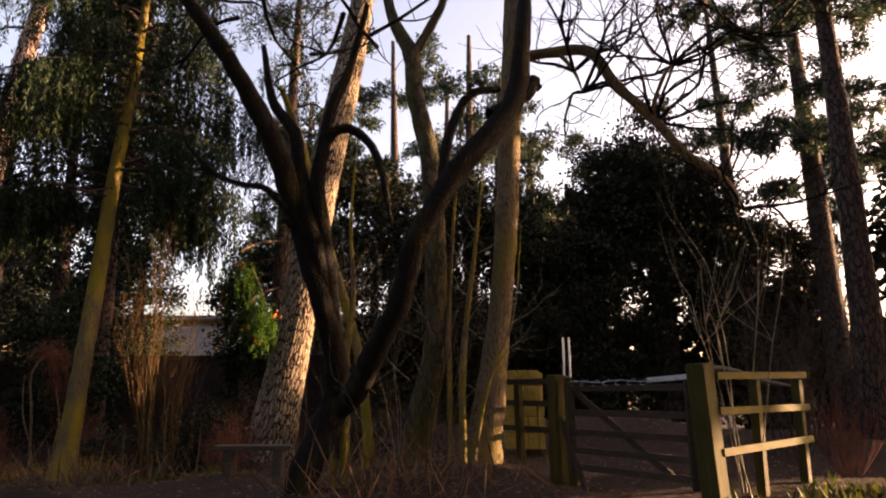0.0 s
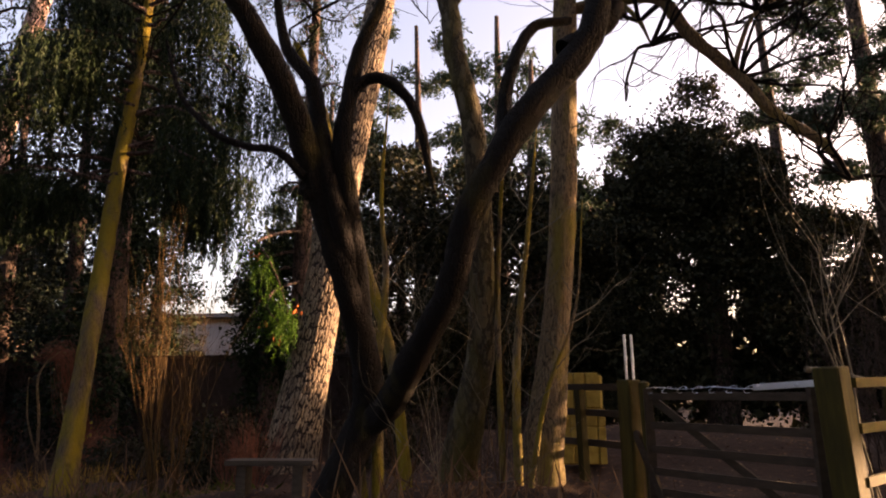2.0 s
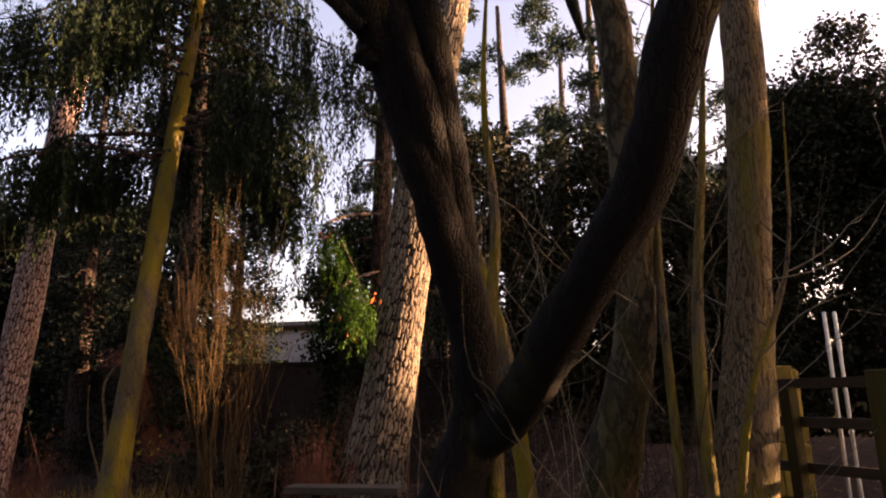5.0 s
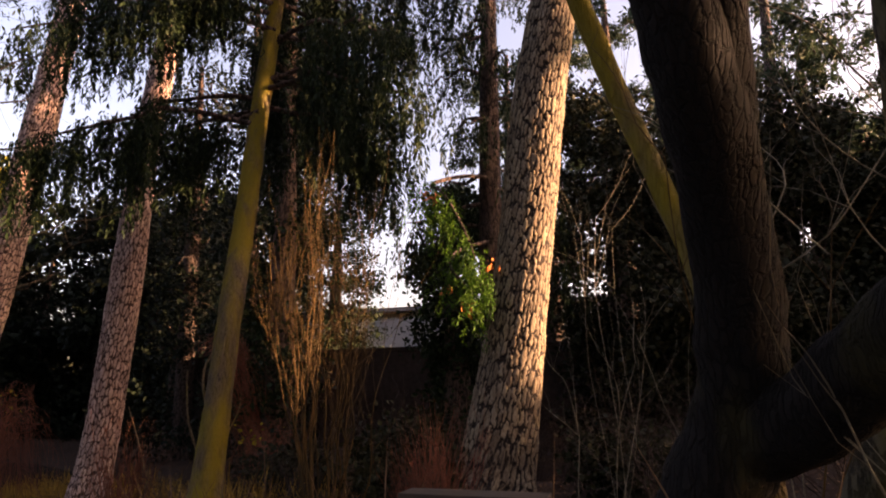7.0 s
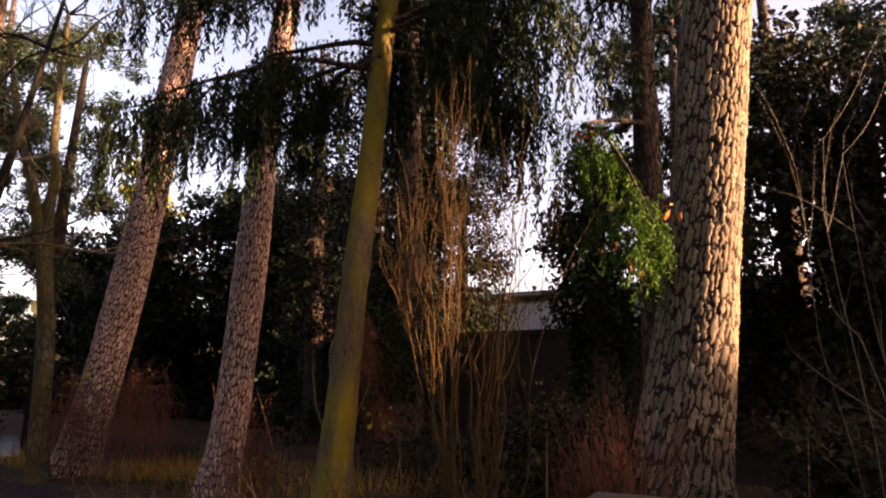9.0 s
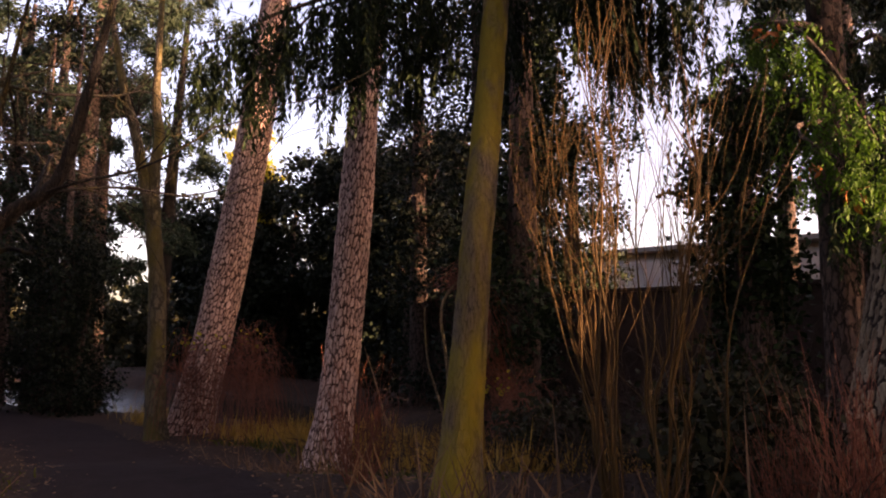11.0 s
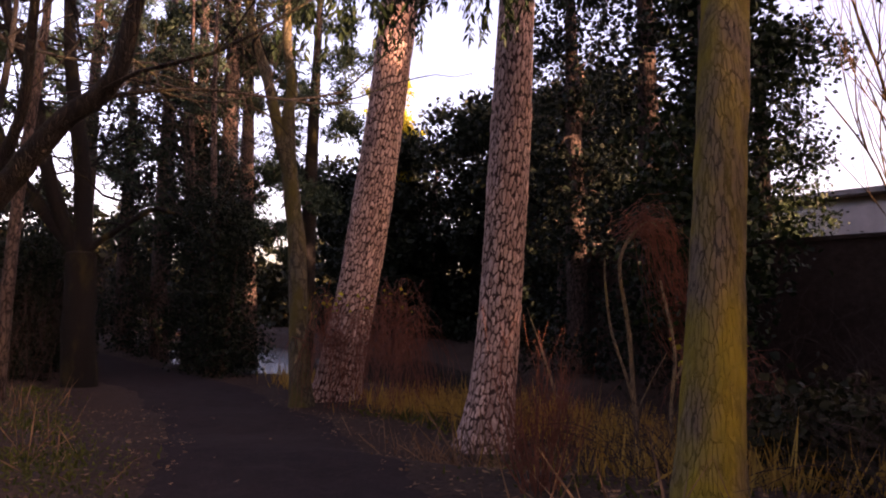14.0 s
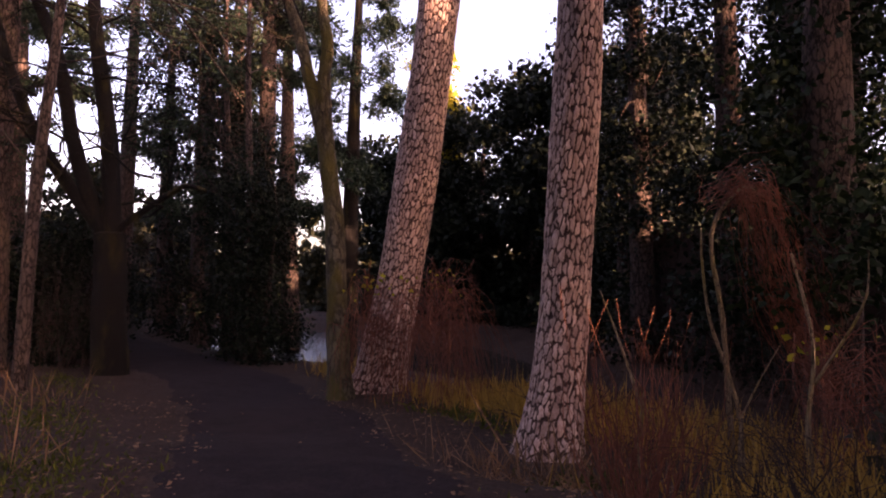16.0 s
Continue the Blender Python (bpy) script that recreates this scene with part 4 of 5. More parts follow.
def build_far_woods():
    rng = np.random.default_rng(171)
    ms = Mesher()
    for a in np.arange(-150, 60, 2.6):
        r = rng.uniform(68, 84)
        c = np.array([r * math.sin(radians(a)), r * math.cos(radians(a)), rng.uniform(0.5, 3.5)])
        pts = c + rng.normal(size=(260, 3)) * (2.2, 2.2, 2.4)
        scatter(ms, pts, 1.1, rng, 0.1, 0.4)
    tagged(ms.object("far_woods", YEW_LEAF), "dark distant woods along the horizon", "woods", kind="stuff")


build_far_woods()


# ---- undergrowth ----
def bush_mesh(name, label, mat, count, height, spread, radius, seed, depth=1, kids=3, wander=0.16, up=0.15, foot=0.5):
    """One bare bush at the origin's side, to be copied."""
    rng = np.random.default_rng(seed)
    ob = thing(name, 0, 0, 0, label, "bush")
    stems(ob, count, height, spread, radius, rng, mat, depth, kids, "twigwork", foot, wander, up)
    tagged(ob.children[0], kind="stuff")
    return ob


def set_out(ob, spots, group, rng, low=0.8, high=1.25):
    """Puts the thing at the first spot and copies at the others."""
    tagged(ob, group=group)
    for k, (x, y, *s) in enumerate(spots):
        s = s[0] if s else rng.uniform(low, high)
        m = pose(x, y, ground_z(x, y) - 0.04, 0, 0, rng.uniform(0, 360)) @ Matrix.Diagonal((s, s, s, 1))
        o = ob if k == len(spots) - 1 else copy_thing(ob, m)
        o.matrix_basis = m
    return ob


BR = np.random.default_rng(200)
set_out(bush_mesh("bramble_bush", "tangled bare brown bramble bush on the bank", TWIG_DARK, 46, 1.4, 1.1, 0.007, 201, 1, 4, 0.3, -0.1, 0.7),
        [(-5.0, 15.4), (-3.9, 12.9, 0.7), (-2.4, 15.0), (-1.2, 13.4), (-13.6, 17.2), (-14.6, 18.4), (-8.6, 17.6), (-6.6, 17.8), (-11.6, 19.0), (-4.2, 18.8),
         (-2.0, 17.4), (-7.0, 16.0), (-9.8, 18.8), (0.2, 12.4), (-0.4, 15.8), (-5.6, 22.6, 1.5), (-8.8, 22.8, 1.5), (-11.5, 23.0, 1.4), (-2.2, 22.6, 1.5), 
         (-6.0, 14.0, 0.8), (-9.2, 14.7, 0.7), (-8.0, 14.3, 0.75), (-9.6, 16.4, 0.7)], "brambles", BR)
set_out(bush_mesh("thicket_bush", "dense bare dark thicket beside the path", TWIG_DARK, 24, 2.4, 0.55, 0.011, 202, 2, 3, 0.22, 0.3, 0.6),
        [(-24.4, 11.4), (-27.5, 11.2), (-31, 11), (-30.5, 16.2), (-33.5, 16.0), (-36, 16), (-39, 15.5), (-35, 10, 1.3),
         (-40, 11, 1.4), (-43, 13, 1.5), (-46, 15, 1.5), (-45, 18, 1.5), (-15, 6.5, 1.2), (-19, 7, 1.3), (-23.5, 8, 1.4), (-28, 7.6, 1.5), (-34, 7, 1.6), (5.6, 11.5, 0.9), (7.4, 10.6, 0.9), (6.4, 13, 1.0)], "thickets along the path", BR)
set_out(bush_mesh("twiggy_shrub", "small reddish-brown bare shrub", TWIG_RED, 46, 1.15, 0.45, 0.008, 203, 1, 4, 0.14, 0.35, 0.2),
        [(-3.75, 12.4, 0.85), (-4.3, 12.9, 0.6), (-8.9, 13.3, 0.9), (5.4, 9.6, 0.8)], "small shrubs", BR)

# tall hazel clumps with golden stems
def build_hazel(x, y, count, height, seed, lean):
    rng = np.random.default_rng(seed)
    hz = tree_at("hazel_bush", x, y, "tall hazel clump with many crooked golden stems", "bush", "hazel clumps")
    twigs = Mesher()
    for _ in range(count):
        a, h = rng.uniform(0, 2 * math.pi), height * rng.uniform(0.55, 1.0)
        n = 9
        u = np.linspace(0, 1, n)[:, None]
        out = np.array([[math.cos(a), math.sin(a), 0]]) * (0.07 + rng.uniform(0.05, 0.5) * u ** 1.2) + np.array([[lean[0], lean[1], 0]]) * u ** 1.4
        pts = out + np.hstack([0 * u, 0 * u, h * u]) + np.cumsum(rng.normal(size=(n, 3)) * (0.045, 0.045, 0.0), 0)
        r0 = rng.uniform(0.009, 0.018)
        ms = Mesher()
        ms.tube(pts, np.linspace(r0, 0.004, n), 6, 0.12, 3, cap=False)
        for _ in range(5):
            k = rng.integers(3, n - 1)
            sprig(twigs, pts[k], (rng.normal() * 0.3, rng.normal() * 0.3, 1), rng.uniform(0.5, 1.3), 0.0042, rng, 1, 0.3, 0.5, 3, 4, 0.12)
        ms.object("stem", TWIG_GOLD, hz)
    tagged(twigs.object("twigwork", TWIG_GOLD, hz), kind="stuff")


build_hazel(-5.45, 12.75, 13, 4.6, 211, (-0.25, 0.1))
build_hazel(-4.85, 12.15, 10, 3.3, 212, (0.1, 0.1))

# slim whips between the trunks
for k, (x, y, h, mat) in enumerate(((-2.0, 13.05, 4.2, TWIG_PALE), (-1.1, 12.0, 3.4, TWIG_PALE), (-0.6, 10.6, 3.8, TWIG_PALE), (0.3, 11.2, 3.4, TWIG_DARK), (-1.9, 10.4, 2.6, TWIG_PALE), (-0.9, 9.2, 4.0, TWIG_GOLD), (0.15, 9.1, 2.6, TWIG_GOLD))):
    wp = tree_at("whip_sapling", x, y, "thin bare sapling with pale forking twigs", "sapling", "bare saplings")
    stems(wp, 3, h * 0.55, 0.35, 0.0058, np.random.default_rng(220 + k), mat, 2, 3, "stem", 0.1, 0.12, 0.35)
sp = tree_at("fence_sapling", 3.57, 8.19, "slender bare sapling growing against the rail fence", "sapling")
stems(sp, 6, 2.1, 0.28, 0.012, np.random.default_rng(231), TWIG_PALE, 2, 3, "stem", 0.14, 0.08, 0.4)


def build_vine_mound(x, y, h, r, n, seed, label, tip=None):
    """Dead vine hanging over a support in arching strands."""
    rng = np.random.default_rng(seed)
    ob = tree_at("vine_mound", x, y, label, "vine")
    ms = Mesher()
    for _ in range(n):
        a = rng.uniform(0, 2 * math.pi)
        rr = r * rng.uniform(0.4, 1.1)
        u = np.linspace(0, 1, 8)[:, None]
        out = np.array([[math.cos(a), math.sin(a), 0]]) * rr * (0.15 + 0.85 * u ** 0.8)
        if tip:
            out += np.array([[tip[0], tip[1], 0]]) * u ** 1.1
        z = h * rng.uniform(0.4, 1.05) * (1 - u ** 2.2) + h * 0.25 * np.sin(u * math.pi)
        ms.tube(out + np.hstack([0 * u, 0 * u, z]) + np.cumsum(rng.normal(size=(8, 3)), 0) * 0.09, np.linspace(0.007, 0.003, 8), 3, 0, 2, cap=False)
    ms.object("tangle", TWIG_RED, ob)
    tagged(ob.children[0], kind="stuff")
    lv = Mesher()
    c = np.stack([rng.normal(0, r * 0.3, 22), rng.normal(0, r * 0.3, 22), h * rng.uniform(0.95, 1.2, 22)], 1)
    scatter(lv, c, 0.09, rng, 0.2, 0.5)
    lv.object("leaves", GOLD_LEAF, ob)
    tagged(ob.children[1], kind="stuff")
    return ob


build_vine_mound(-16.0, 16.6, 2.1, 1.15, 220, 241, "mound of reddish dead vine at the foot of a pine")
build_vine_mound(-17.4, 16.0, 2.0, 0.75, 90, 242, "reddish dead vine clinging round the pine's foot")


def build_vine_curtain():
    rng = np.random.default_rng(243)
    ob = tree_at("vine_curtain", -10.9, 17.6, "curtain of red dead vine sloping off a bent sapling", "vine")
    spine = np.array([(-11.1, 17.3, 2.23), (-10.86, 17.64, 2.53), (-10.69, 17.88, 2.46), (-10.6, 18.09, 1.67), (-10.5, 18.31, 0.88), (-10.33, 18.63, 0.23), (-10.19, 18.9, -0.7)])
    ms = Mesher()
    for _ in range(260):
        a = rng.uniform(0, 4.5)
        u = np.linspace(a, min(6, a + rng.uniform(1.0, 2.6)), 7)
        pts = np.stack([np.interp(u, range(7), spine[:, i]) for i in range(3)], 1) + rng.normal(size=3) * (0.14, 0.2, 0.1) + np.cumsum(rng.normal(size=(7, 3)), 0) * 0.05
        ms.tube(local(ob, pts), np.linspace(0.006, 0.0025, 7), 3, 0, 2, cap=False)
    tagged(ms.object("tangle", TWIG_RED, ob), kind="stuff")
    trunk_part(ob, [(-10.9, 17.6, -0.9), (-10.95, 17.5, 0.8), (-11.0, 17.35, 1.9), (-10.8, 17.7, 2.5), (-10.65, 17.95, 2.4)], [0.04, 0.034, 0.028, 0.02, 0.008], RIDGED_BARK, 8, 5, 0.15, "bent_stem")


build_vine_curtain()
build_vine_mound(-9.9, 17.9, 1.5, 0.9, 80, 244, "low heap of red dead vine on the bank", (0.6, -0.3))


# snapped saplings on the bank
def build_stump(x, y, pts, rr, label):
    ob = tree_at("snapped_sapling", x, y, label, "sapling", "snapped saplings")
    for q in pts:
        g = [(x + a, y + b, ground_z(x, y) + c) for a, b, c in q]
        trunk_part(ob, g, np.linspace(rr, rr * 0.35, len(g)) * 0.7, RIDGED_BARK, 8, 5, 0.2, "stem")
        rr *= 0.5
    return ob


build_stump(-10.08, 16.4, [[(0, 0, -0.1), (0.02, -0.02, 0.4), (0.02, -0.02, 0.85)], [(0.02, -0.02, 0.75), (-0.03, -0.14, 1.2), (-0.12, -0.34, 1.8), (-0.15, -0.42, 2.4), (-0.14, -0.45, 2.75)], [(0.02, 0, 0.8), (0.16, 0.13, 1.2), (0.29, 0.28, 1.55)], [(0, 0, 0.8), (-0.3, 0, 0.55)]], 0.075,
            "snapped mossy sapling with splintered pale top")
build_stump(-11.14, 16.0, [[(0, 0, -0.1), (0.05, 0.03, 0.4), (0.1, 0.06, 0.95)], [(0.1, 0, 0.8), (-0.2, 0, 1.5), (-0.5, 0, 2.1)], [(0.1, 0, 0.9), (0.4, 0, 0.4), (0.7, 0, -0.1)]], 0.06, "snapped sapling beside the ditch")
build_stump(-8.6, 15.0, [[(0, 0, -0.1), (-0.1, 0, 0.6), (-0.05, 0, 1.3), (-0.2, 0, 2.0)], [(-0.05, 0, 1.0), (0.3, 0, 1.6), (0.35, 0, 2.0)]], 0.04, "thin bent sapling on the bank")

# the branch that reaches over the path from its far side
ov = tree_at("overhanging_tree", -10.2, 8.3, "mossy crooked tree leaning beside the path with bare boughs", "tree")
trunk_part(ov, [(-10.2, 8.3, -0.7), (-10.1, 8.75, 0.6), (-9.9, 9.1, 1.4), (-9.72, 9.28, 1.68), (-9.5, 9.47, 2.0), (-9.3, 9.64, 2.27), (-9.1, 9.86, 2.53), (-8.96, 9.95, 3.13), (-8.9, 10.1, 4.2), (-8.9, 10.3, 5.5)], [0.11, 0.09, 0.08, 0.075, 0.07, 0.062, 0.055, 0.045, 0.03, 0.015], SHADED_BARK, 14, 6, 0.15)
trunk_part(ov, [(-9.72, 9.28, 1.65), (-9.6, 9.4, 2.1), (-9.46, 9.46, 2.4), (-9.38, 9.47, 2.96), (-9.28, 9.5, 3.5), (-9.2, 9.6, 4.6)], [0.04, 0.035, 0.03, 0.026, 0.02, 0.01], SHADED_BARK, 8, 5, 0.15, "limb")
trunk_part(ov, [(-9.95, 9.05, 1.3), (-10.6, 9.3, 2.1), (-11.3, 9.5, 3.0), (-11.8, 9.6, 4.2)], [0.045, 0.035, 0.028, 0.015], SHADED_BARK, 8, 5, 0.15, "limb")
ms = Mesher()
for k in range(16):
    s = np.array([(-8.9, 10.2, 4.6), (-9.3, 9.5, 3.3), (-11.5, 9.5, 3.4), (-9.2, 9.75, 2.4)][k % 4]) - np.array(ov.location)
    sprig(ms, s, (BR.normal() - 0.5, BR.normal() + 0.3, 0.3), 1.7, 0.016, BR, 2, 0.6, 0.05, 3, 4, 0.25)
tagged(ms.object("branchwork", SHADED_BARK, ov), kind="stuff")
lv = Mesher()
scatter(lv, local(ov, [(-8.98, 9.93, 2.95), (-9.12, 9.84, 2.5), (-9.36, 9.6, 2.2), (-9.4, 9.5, 2.75), (-9.2, 9.8, 2.9)]), 0.07, np.random.default_rng(256), 1.2, 0.3)
tagged(lv.object("withered_leaves", DEAD_LEAF, ov), kind="stuff")

# low ivy mounds added among the brambles to keep sun off the path
for k, (x, y, r) in enumerate(((-5.3, 14.5, 0.8), (-4.9, 13.6, 0.65), (-2.2, 14.3, 0.6), (-7.6, 15.3, 0.7))):
    im = tree_at("ivy_mound", x, y, "low dark ivy mound added among bare brambles to shade the path", "bush", "ivy mounds")
    leaf_mass(im, [(x, y, ground_z(x, y) + r * 0.7, r, r, r * 0.8), (x + 0.4, y + 0.2, ground_z(x, y) + r * 0.5, r * 0.7, r * 0.7, r * 0.7)], YEW_LEAF, 0.08, np.random.default_rng(430 + k), 1500, 0.2, 0.45)

# a pine that divides low, its stems fanned over the path's far side
mp = tree_at("many_stemmed_pine", -22.75, 12.2, "dark pine dividing low into several leaning stems", "tree")
trunk_part(mp, [(-22.7, 12.25, -0.9), (-22.75, 12.2, 0.8), (-22.78, 12.16, 2.3)], [0.42, 0.36, 0.34], SHADED_BARK, 16, 6, 0.12)
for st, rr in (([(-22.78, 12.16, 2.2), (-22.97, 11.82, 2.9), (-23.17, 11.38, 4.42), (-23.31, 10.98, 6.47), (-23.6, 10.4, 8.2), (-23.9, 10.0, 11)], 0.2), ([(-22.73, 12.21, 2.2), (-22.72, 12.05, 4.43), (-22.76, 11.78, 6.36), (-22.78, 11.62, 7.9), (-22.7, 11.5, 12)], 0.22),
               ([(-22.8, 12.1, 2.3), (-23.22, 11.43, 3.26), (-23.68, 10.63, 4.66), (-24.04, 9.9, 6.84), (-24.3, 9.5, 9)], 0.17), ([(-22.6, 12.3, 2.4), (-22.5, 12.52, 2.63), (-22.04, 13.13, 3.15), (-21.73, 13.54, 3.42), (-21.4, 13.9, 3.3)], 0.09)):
    trunk_part(mp, st, np.linspace(rr, rr * 0.5, len(st)), SHADED_BARK, 12, 6, 0.12, "stem")
ms, lv, rg = Mesher(), Mesher(), np.random.default_rng(255)
for k in range(34):
    s0 = np.array([(-23.2, 11.3, 4.6), (-22.75, 11.8, 5.6), (-23.7, 10.6, 4.8), (-23.3, 10.9, 6.6), (-22.8, 11.6, 7.6), (-22.1, 13.0, 3.1)][k % 6]) + rg.normal(size=3) * (0.1, 0.1, 0.7)
    tips = []
    sprig(ms, local(mp, s0), (rg.normal(), rg.normal(), rg.uniform(-0.2, 0.5)), rg.uniform(1.2, 2.4), 0.035, rg, 2, 0.6, 0.05, 3, 4, 0.25, tips)
    if k % 3 == 0 and s0[2] > 4.5:
        c = np.repeat(np.array(tips), 14, 0)
        scatter(lv, c + rg.normal(size=c.shape) * 0.1, 0.16, rg, -0.1, 0.1)
tagged(ms.object("branchwork", SHADED_BARK, mp), kind="stuff")
lv.object("crown", PINE_LEAF, mp)
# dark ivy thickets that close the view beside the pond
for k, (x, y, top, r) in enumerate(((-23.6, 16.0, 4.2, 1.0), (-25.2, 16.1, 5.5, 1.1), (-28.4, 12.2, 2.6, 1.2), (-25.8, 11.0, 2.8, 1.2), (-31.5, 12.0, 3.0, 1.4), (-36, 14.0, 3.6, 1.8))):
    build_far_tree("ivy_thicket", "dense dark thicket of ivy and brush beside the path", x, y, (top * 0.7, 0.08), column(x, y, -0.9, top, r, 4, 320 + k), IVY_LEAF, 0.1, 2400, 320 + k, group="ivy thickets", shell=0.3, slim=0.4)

# slim dark woodland trunks in the depth of the wood
for k in range(17):
    x, y = ((-20.5 - 1.1 * k, 9.0 - 0.1 * k + BR.normal() * 1.2) if k < 14 else (-24 - 1.8 * (k - 14), 16.0 + BR.normal() * 0.15))
    tr = tree_at("woodland_tree", x, y, "slim bare dark tree in the wood", "tree", "slim woodland trees")
    hx, hy = BR.normal() * 0.7, BR.normal() * 0.7
    trunk_part(tr, [(x, y, ground_z(x, y) - 0.2), (x + hx * 0.3, y + hy * 0.3, 3), (x + hx, y + hy, 7), (x + hx * 1.4, y + hy * 1.2, 11)], [0.14, 0.11, 0.08, 0.03], FAR_BARK, 8, 3, 0)
    ms = Mesher()
    for j in range(7):
        z = BR.uniform(2.5, 9)
        sprig(ms, (hx * z / 8, hy * z / 8, z), (BR.normal(), BR.normal(), 0.5), 1.9, 0.025, BR, 2, 0.6, 0.15, 3, 3, 0.25)
    tagged(ms.object("branchwork", TWIG_DARK, tr), kind="stuff")

# a drooping spruce whose lowest bough hangs in the light
sb = tree_at("weeping_spruce", -4.4, 16.9, "weeping spruce with one hanging bough coloured as sunlit green", "tree")
SB_AXIS = [(-4.4, 16.9, -0.2), (-4.4, 16.9, 6), (-4.3, 17.0, 14)]
trunk_part(sb, SB_AXIS, [0.26, 0.2, 0.06], FAR_BARK, 14, 6, 0.1)
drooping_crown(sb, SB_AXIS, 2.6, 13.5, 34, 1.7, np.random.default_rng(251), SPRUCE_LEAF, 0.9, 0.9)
trunk_part(sb, [(-4.4, 16.9, 5.3), (-4.6, 15.8, 5.0), (-4.7, 14.6, 4.5), (-4.3, 14.05, 4.15), (-3.95, 13.9, 3.55), (-3.7, 13.8, 2.9)], [0.04, 0.035, 0.028, 0.022, 0.016, 0.008], FAR_BARK, 8, 5, 0.1, "limb")
trunk_part(sb, [(-4.4, 16.9, 4.1), (-4.5, 15.3, 3.6), (-4.25, 14.2, 3.1), (-3.85, 13.9, 2.7)], [0.035, 0.03, 0.02, 0.008], FAR_BARK, 8, 5, 0.1, "limb")
lv, rg = Mesher(), np.random.default_rng(252)
for k in range(150):
    u = rg.uniform(0, 1)
    line = ((-4.75, -4.3, -3.62), (14.5, 14.05, 13.78), (4.45, 4.1, 2.8)) if k % 3 else ((-4.35, -4.15, -3.85), (14.4, 14.1, 13.9), (3.3, 3.0, 2.6))
    q = np.array([np.interp(u, (0, 0.4, 1), w) for w in line]) + rg.normal(size=3) * (0.13, 0.16, 0.07) - np.array(sb.location)
    h = rg.uniform(0.2, 0.62)
    m = int(h / 0.011)
    w = np.linspace(0, 1, m)
    sway = rg.normal(size=2) * 0.12
    scatter(lv, q + np.stack([sway[0] * w + rg.normal(0, 0.022, m), sway[1] * w + rg.normal(0, 0.022, m), -h * w], 1), 0.055, rg, 1.1, 0.16)
# same spruce foliage, with the light on this bough put into its colour
lv.object("bright_bough", SUNLIT_LEAF, sb)
lv = Mesher()
scatter(lv, np.array([(-4.55, 14.05, 4.2), (-4.45, 14.0, 4.1), (-3.5, 13.6, 3.0), (-4.2, 13.9, 2.75), (-3.85, 13.7, 2.5)]).repeat(9, 0) + rg.normal(size=(45, 3)) * 0.05 - np.array(sb.location), 0.1, rg, 1.0, 0.2)
tagged(lv.object("withered_sprays", grained("withered orange sprays", (0.3, 0.09, 0.02), (0.5, 0.16, 0.04), 20), sb), kind="stuff")


# ---- ground cover ----
def build_litter():
    rng = np.random.default_rng(261)
    ms, c = Mesher(), []
    while len(c) < 16000:
        x, y = rng.uniform(-19, 6), rng.uniform(-1, 18)
        d = off_path(x, y)
        if d < 0.9 and rng.uniform() < 0.93:
            continue
        c.append((x, y, ground_z(x, y) + rng.uniform(0.0, 0.03)))
    c = np.array(c)
    d = unit(len(c), rng) * (1, 1, 0.3)
    s = np.cross(d, (0, 0, 1)) + rng.normal(size=c.shape) * 0.15
    s /= np.linalg.norm(s, axis=1)[:, None]
    ln = rng.uniform(0.03, 0.075, (len(c), 1))
    ms.kites(c, c + d * ln * 1.3, s * ln * 0.45)
    tagged(ms.object("leaf_litter", DEAD_LEAF), "fallen brown leaves strewn over the woodland floor", "leaves", kind="stuff")


def build_blades(name, label, mat, areas, size, seed, slim=0.05, lean=0.35):
    rng = np.random.default_rng(seed)
    ms = Mesher()
    for x, y, rx, ry, n in areas:
        px, py = x + rng.normal(size=n) * rx * 0.5, y + rng.normal(size=n) * ry * 0.5
        keep = [off_path(a, b) > 1.2 for a, b in zip(px, py)]
        px, py = px[keep], py[keep]
        base = np.stack([px, py, [ground_z(a, b) - 0.02 for a, b in zip(px, py)]], 1)
        d = rng.normal(size=base.shape) * lean + np.array([0, 0, 1])
        ln = size * rng.uniform(0.4, 1.2, (len(base), 1))
        s = np.cross(d, unit(len(base), rng))
        s /= np.linalg.norm(s, axis=1)[:, None]
        ms.kites(base, base + d * ln, s * ln * slim)
    tagged(ms.object(name, mat), label, "grass", kind="stuff")


build_litter()
build_blades("dry_grass", "dry tawny grass and reeds along the ditch bank", GRASS_DRY, [(-13.6, 17.6, 2.4, 1.2, 2600), (-10.2, 18.2, 2.4, 1.5, 3000), (-15.6, 17.2, 2.0, 0.8, 1500), (-7.6, 18.2, 2.0, 1.6, 1800), (-20, 16.8, 1.6, 0.5, 500), (-8.0, 14.6, 1.6, 0.8, 500)], 0.36, 262, 0.03)
build_blades("green_herbs", "low green herbs and ivy leaves on the ground", GRASS_GREEN, [(3.9, 7.2, 1.1, 0.5, 600), (4.9, 8.0, 0.9, 0.6, 300), (-10.9, 15.1, 0.6, 0.4, 260), (-14.5, 16.2, 1.6, 0.4, 500), (-5, 12, 1.6, 0.6, 400)], 0.075, 263, 0.3, 1.2)
build_blades("ground_ivy", "small dim green leaves among the litter beside the path", GRASS_GREEN, [(-9.5, 9.2, 2.6, 1.2, 1600), (-13, 10.2, 2.6, 1.0, 1400), (-6.5, 7.6, 1.6, 0.9, 700), (-8.2, 13.6, 1.8, 0.6, 500), (-13, 10.2, 1.4, 0.6, 1500), (-17, 10.6, 2.2, 0.7, 2400), (-21, 11.2, 2.0, 0.6, 1500)], 0.034, 265, 0.4, 1.2)
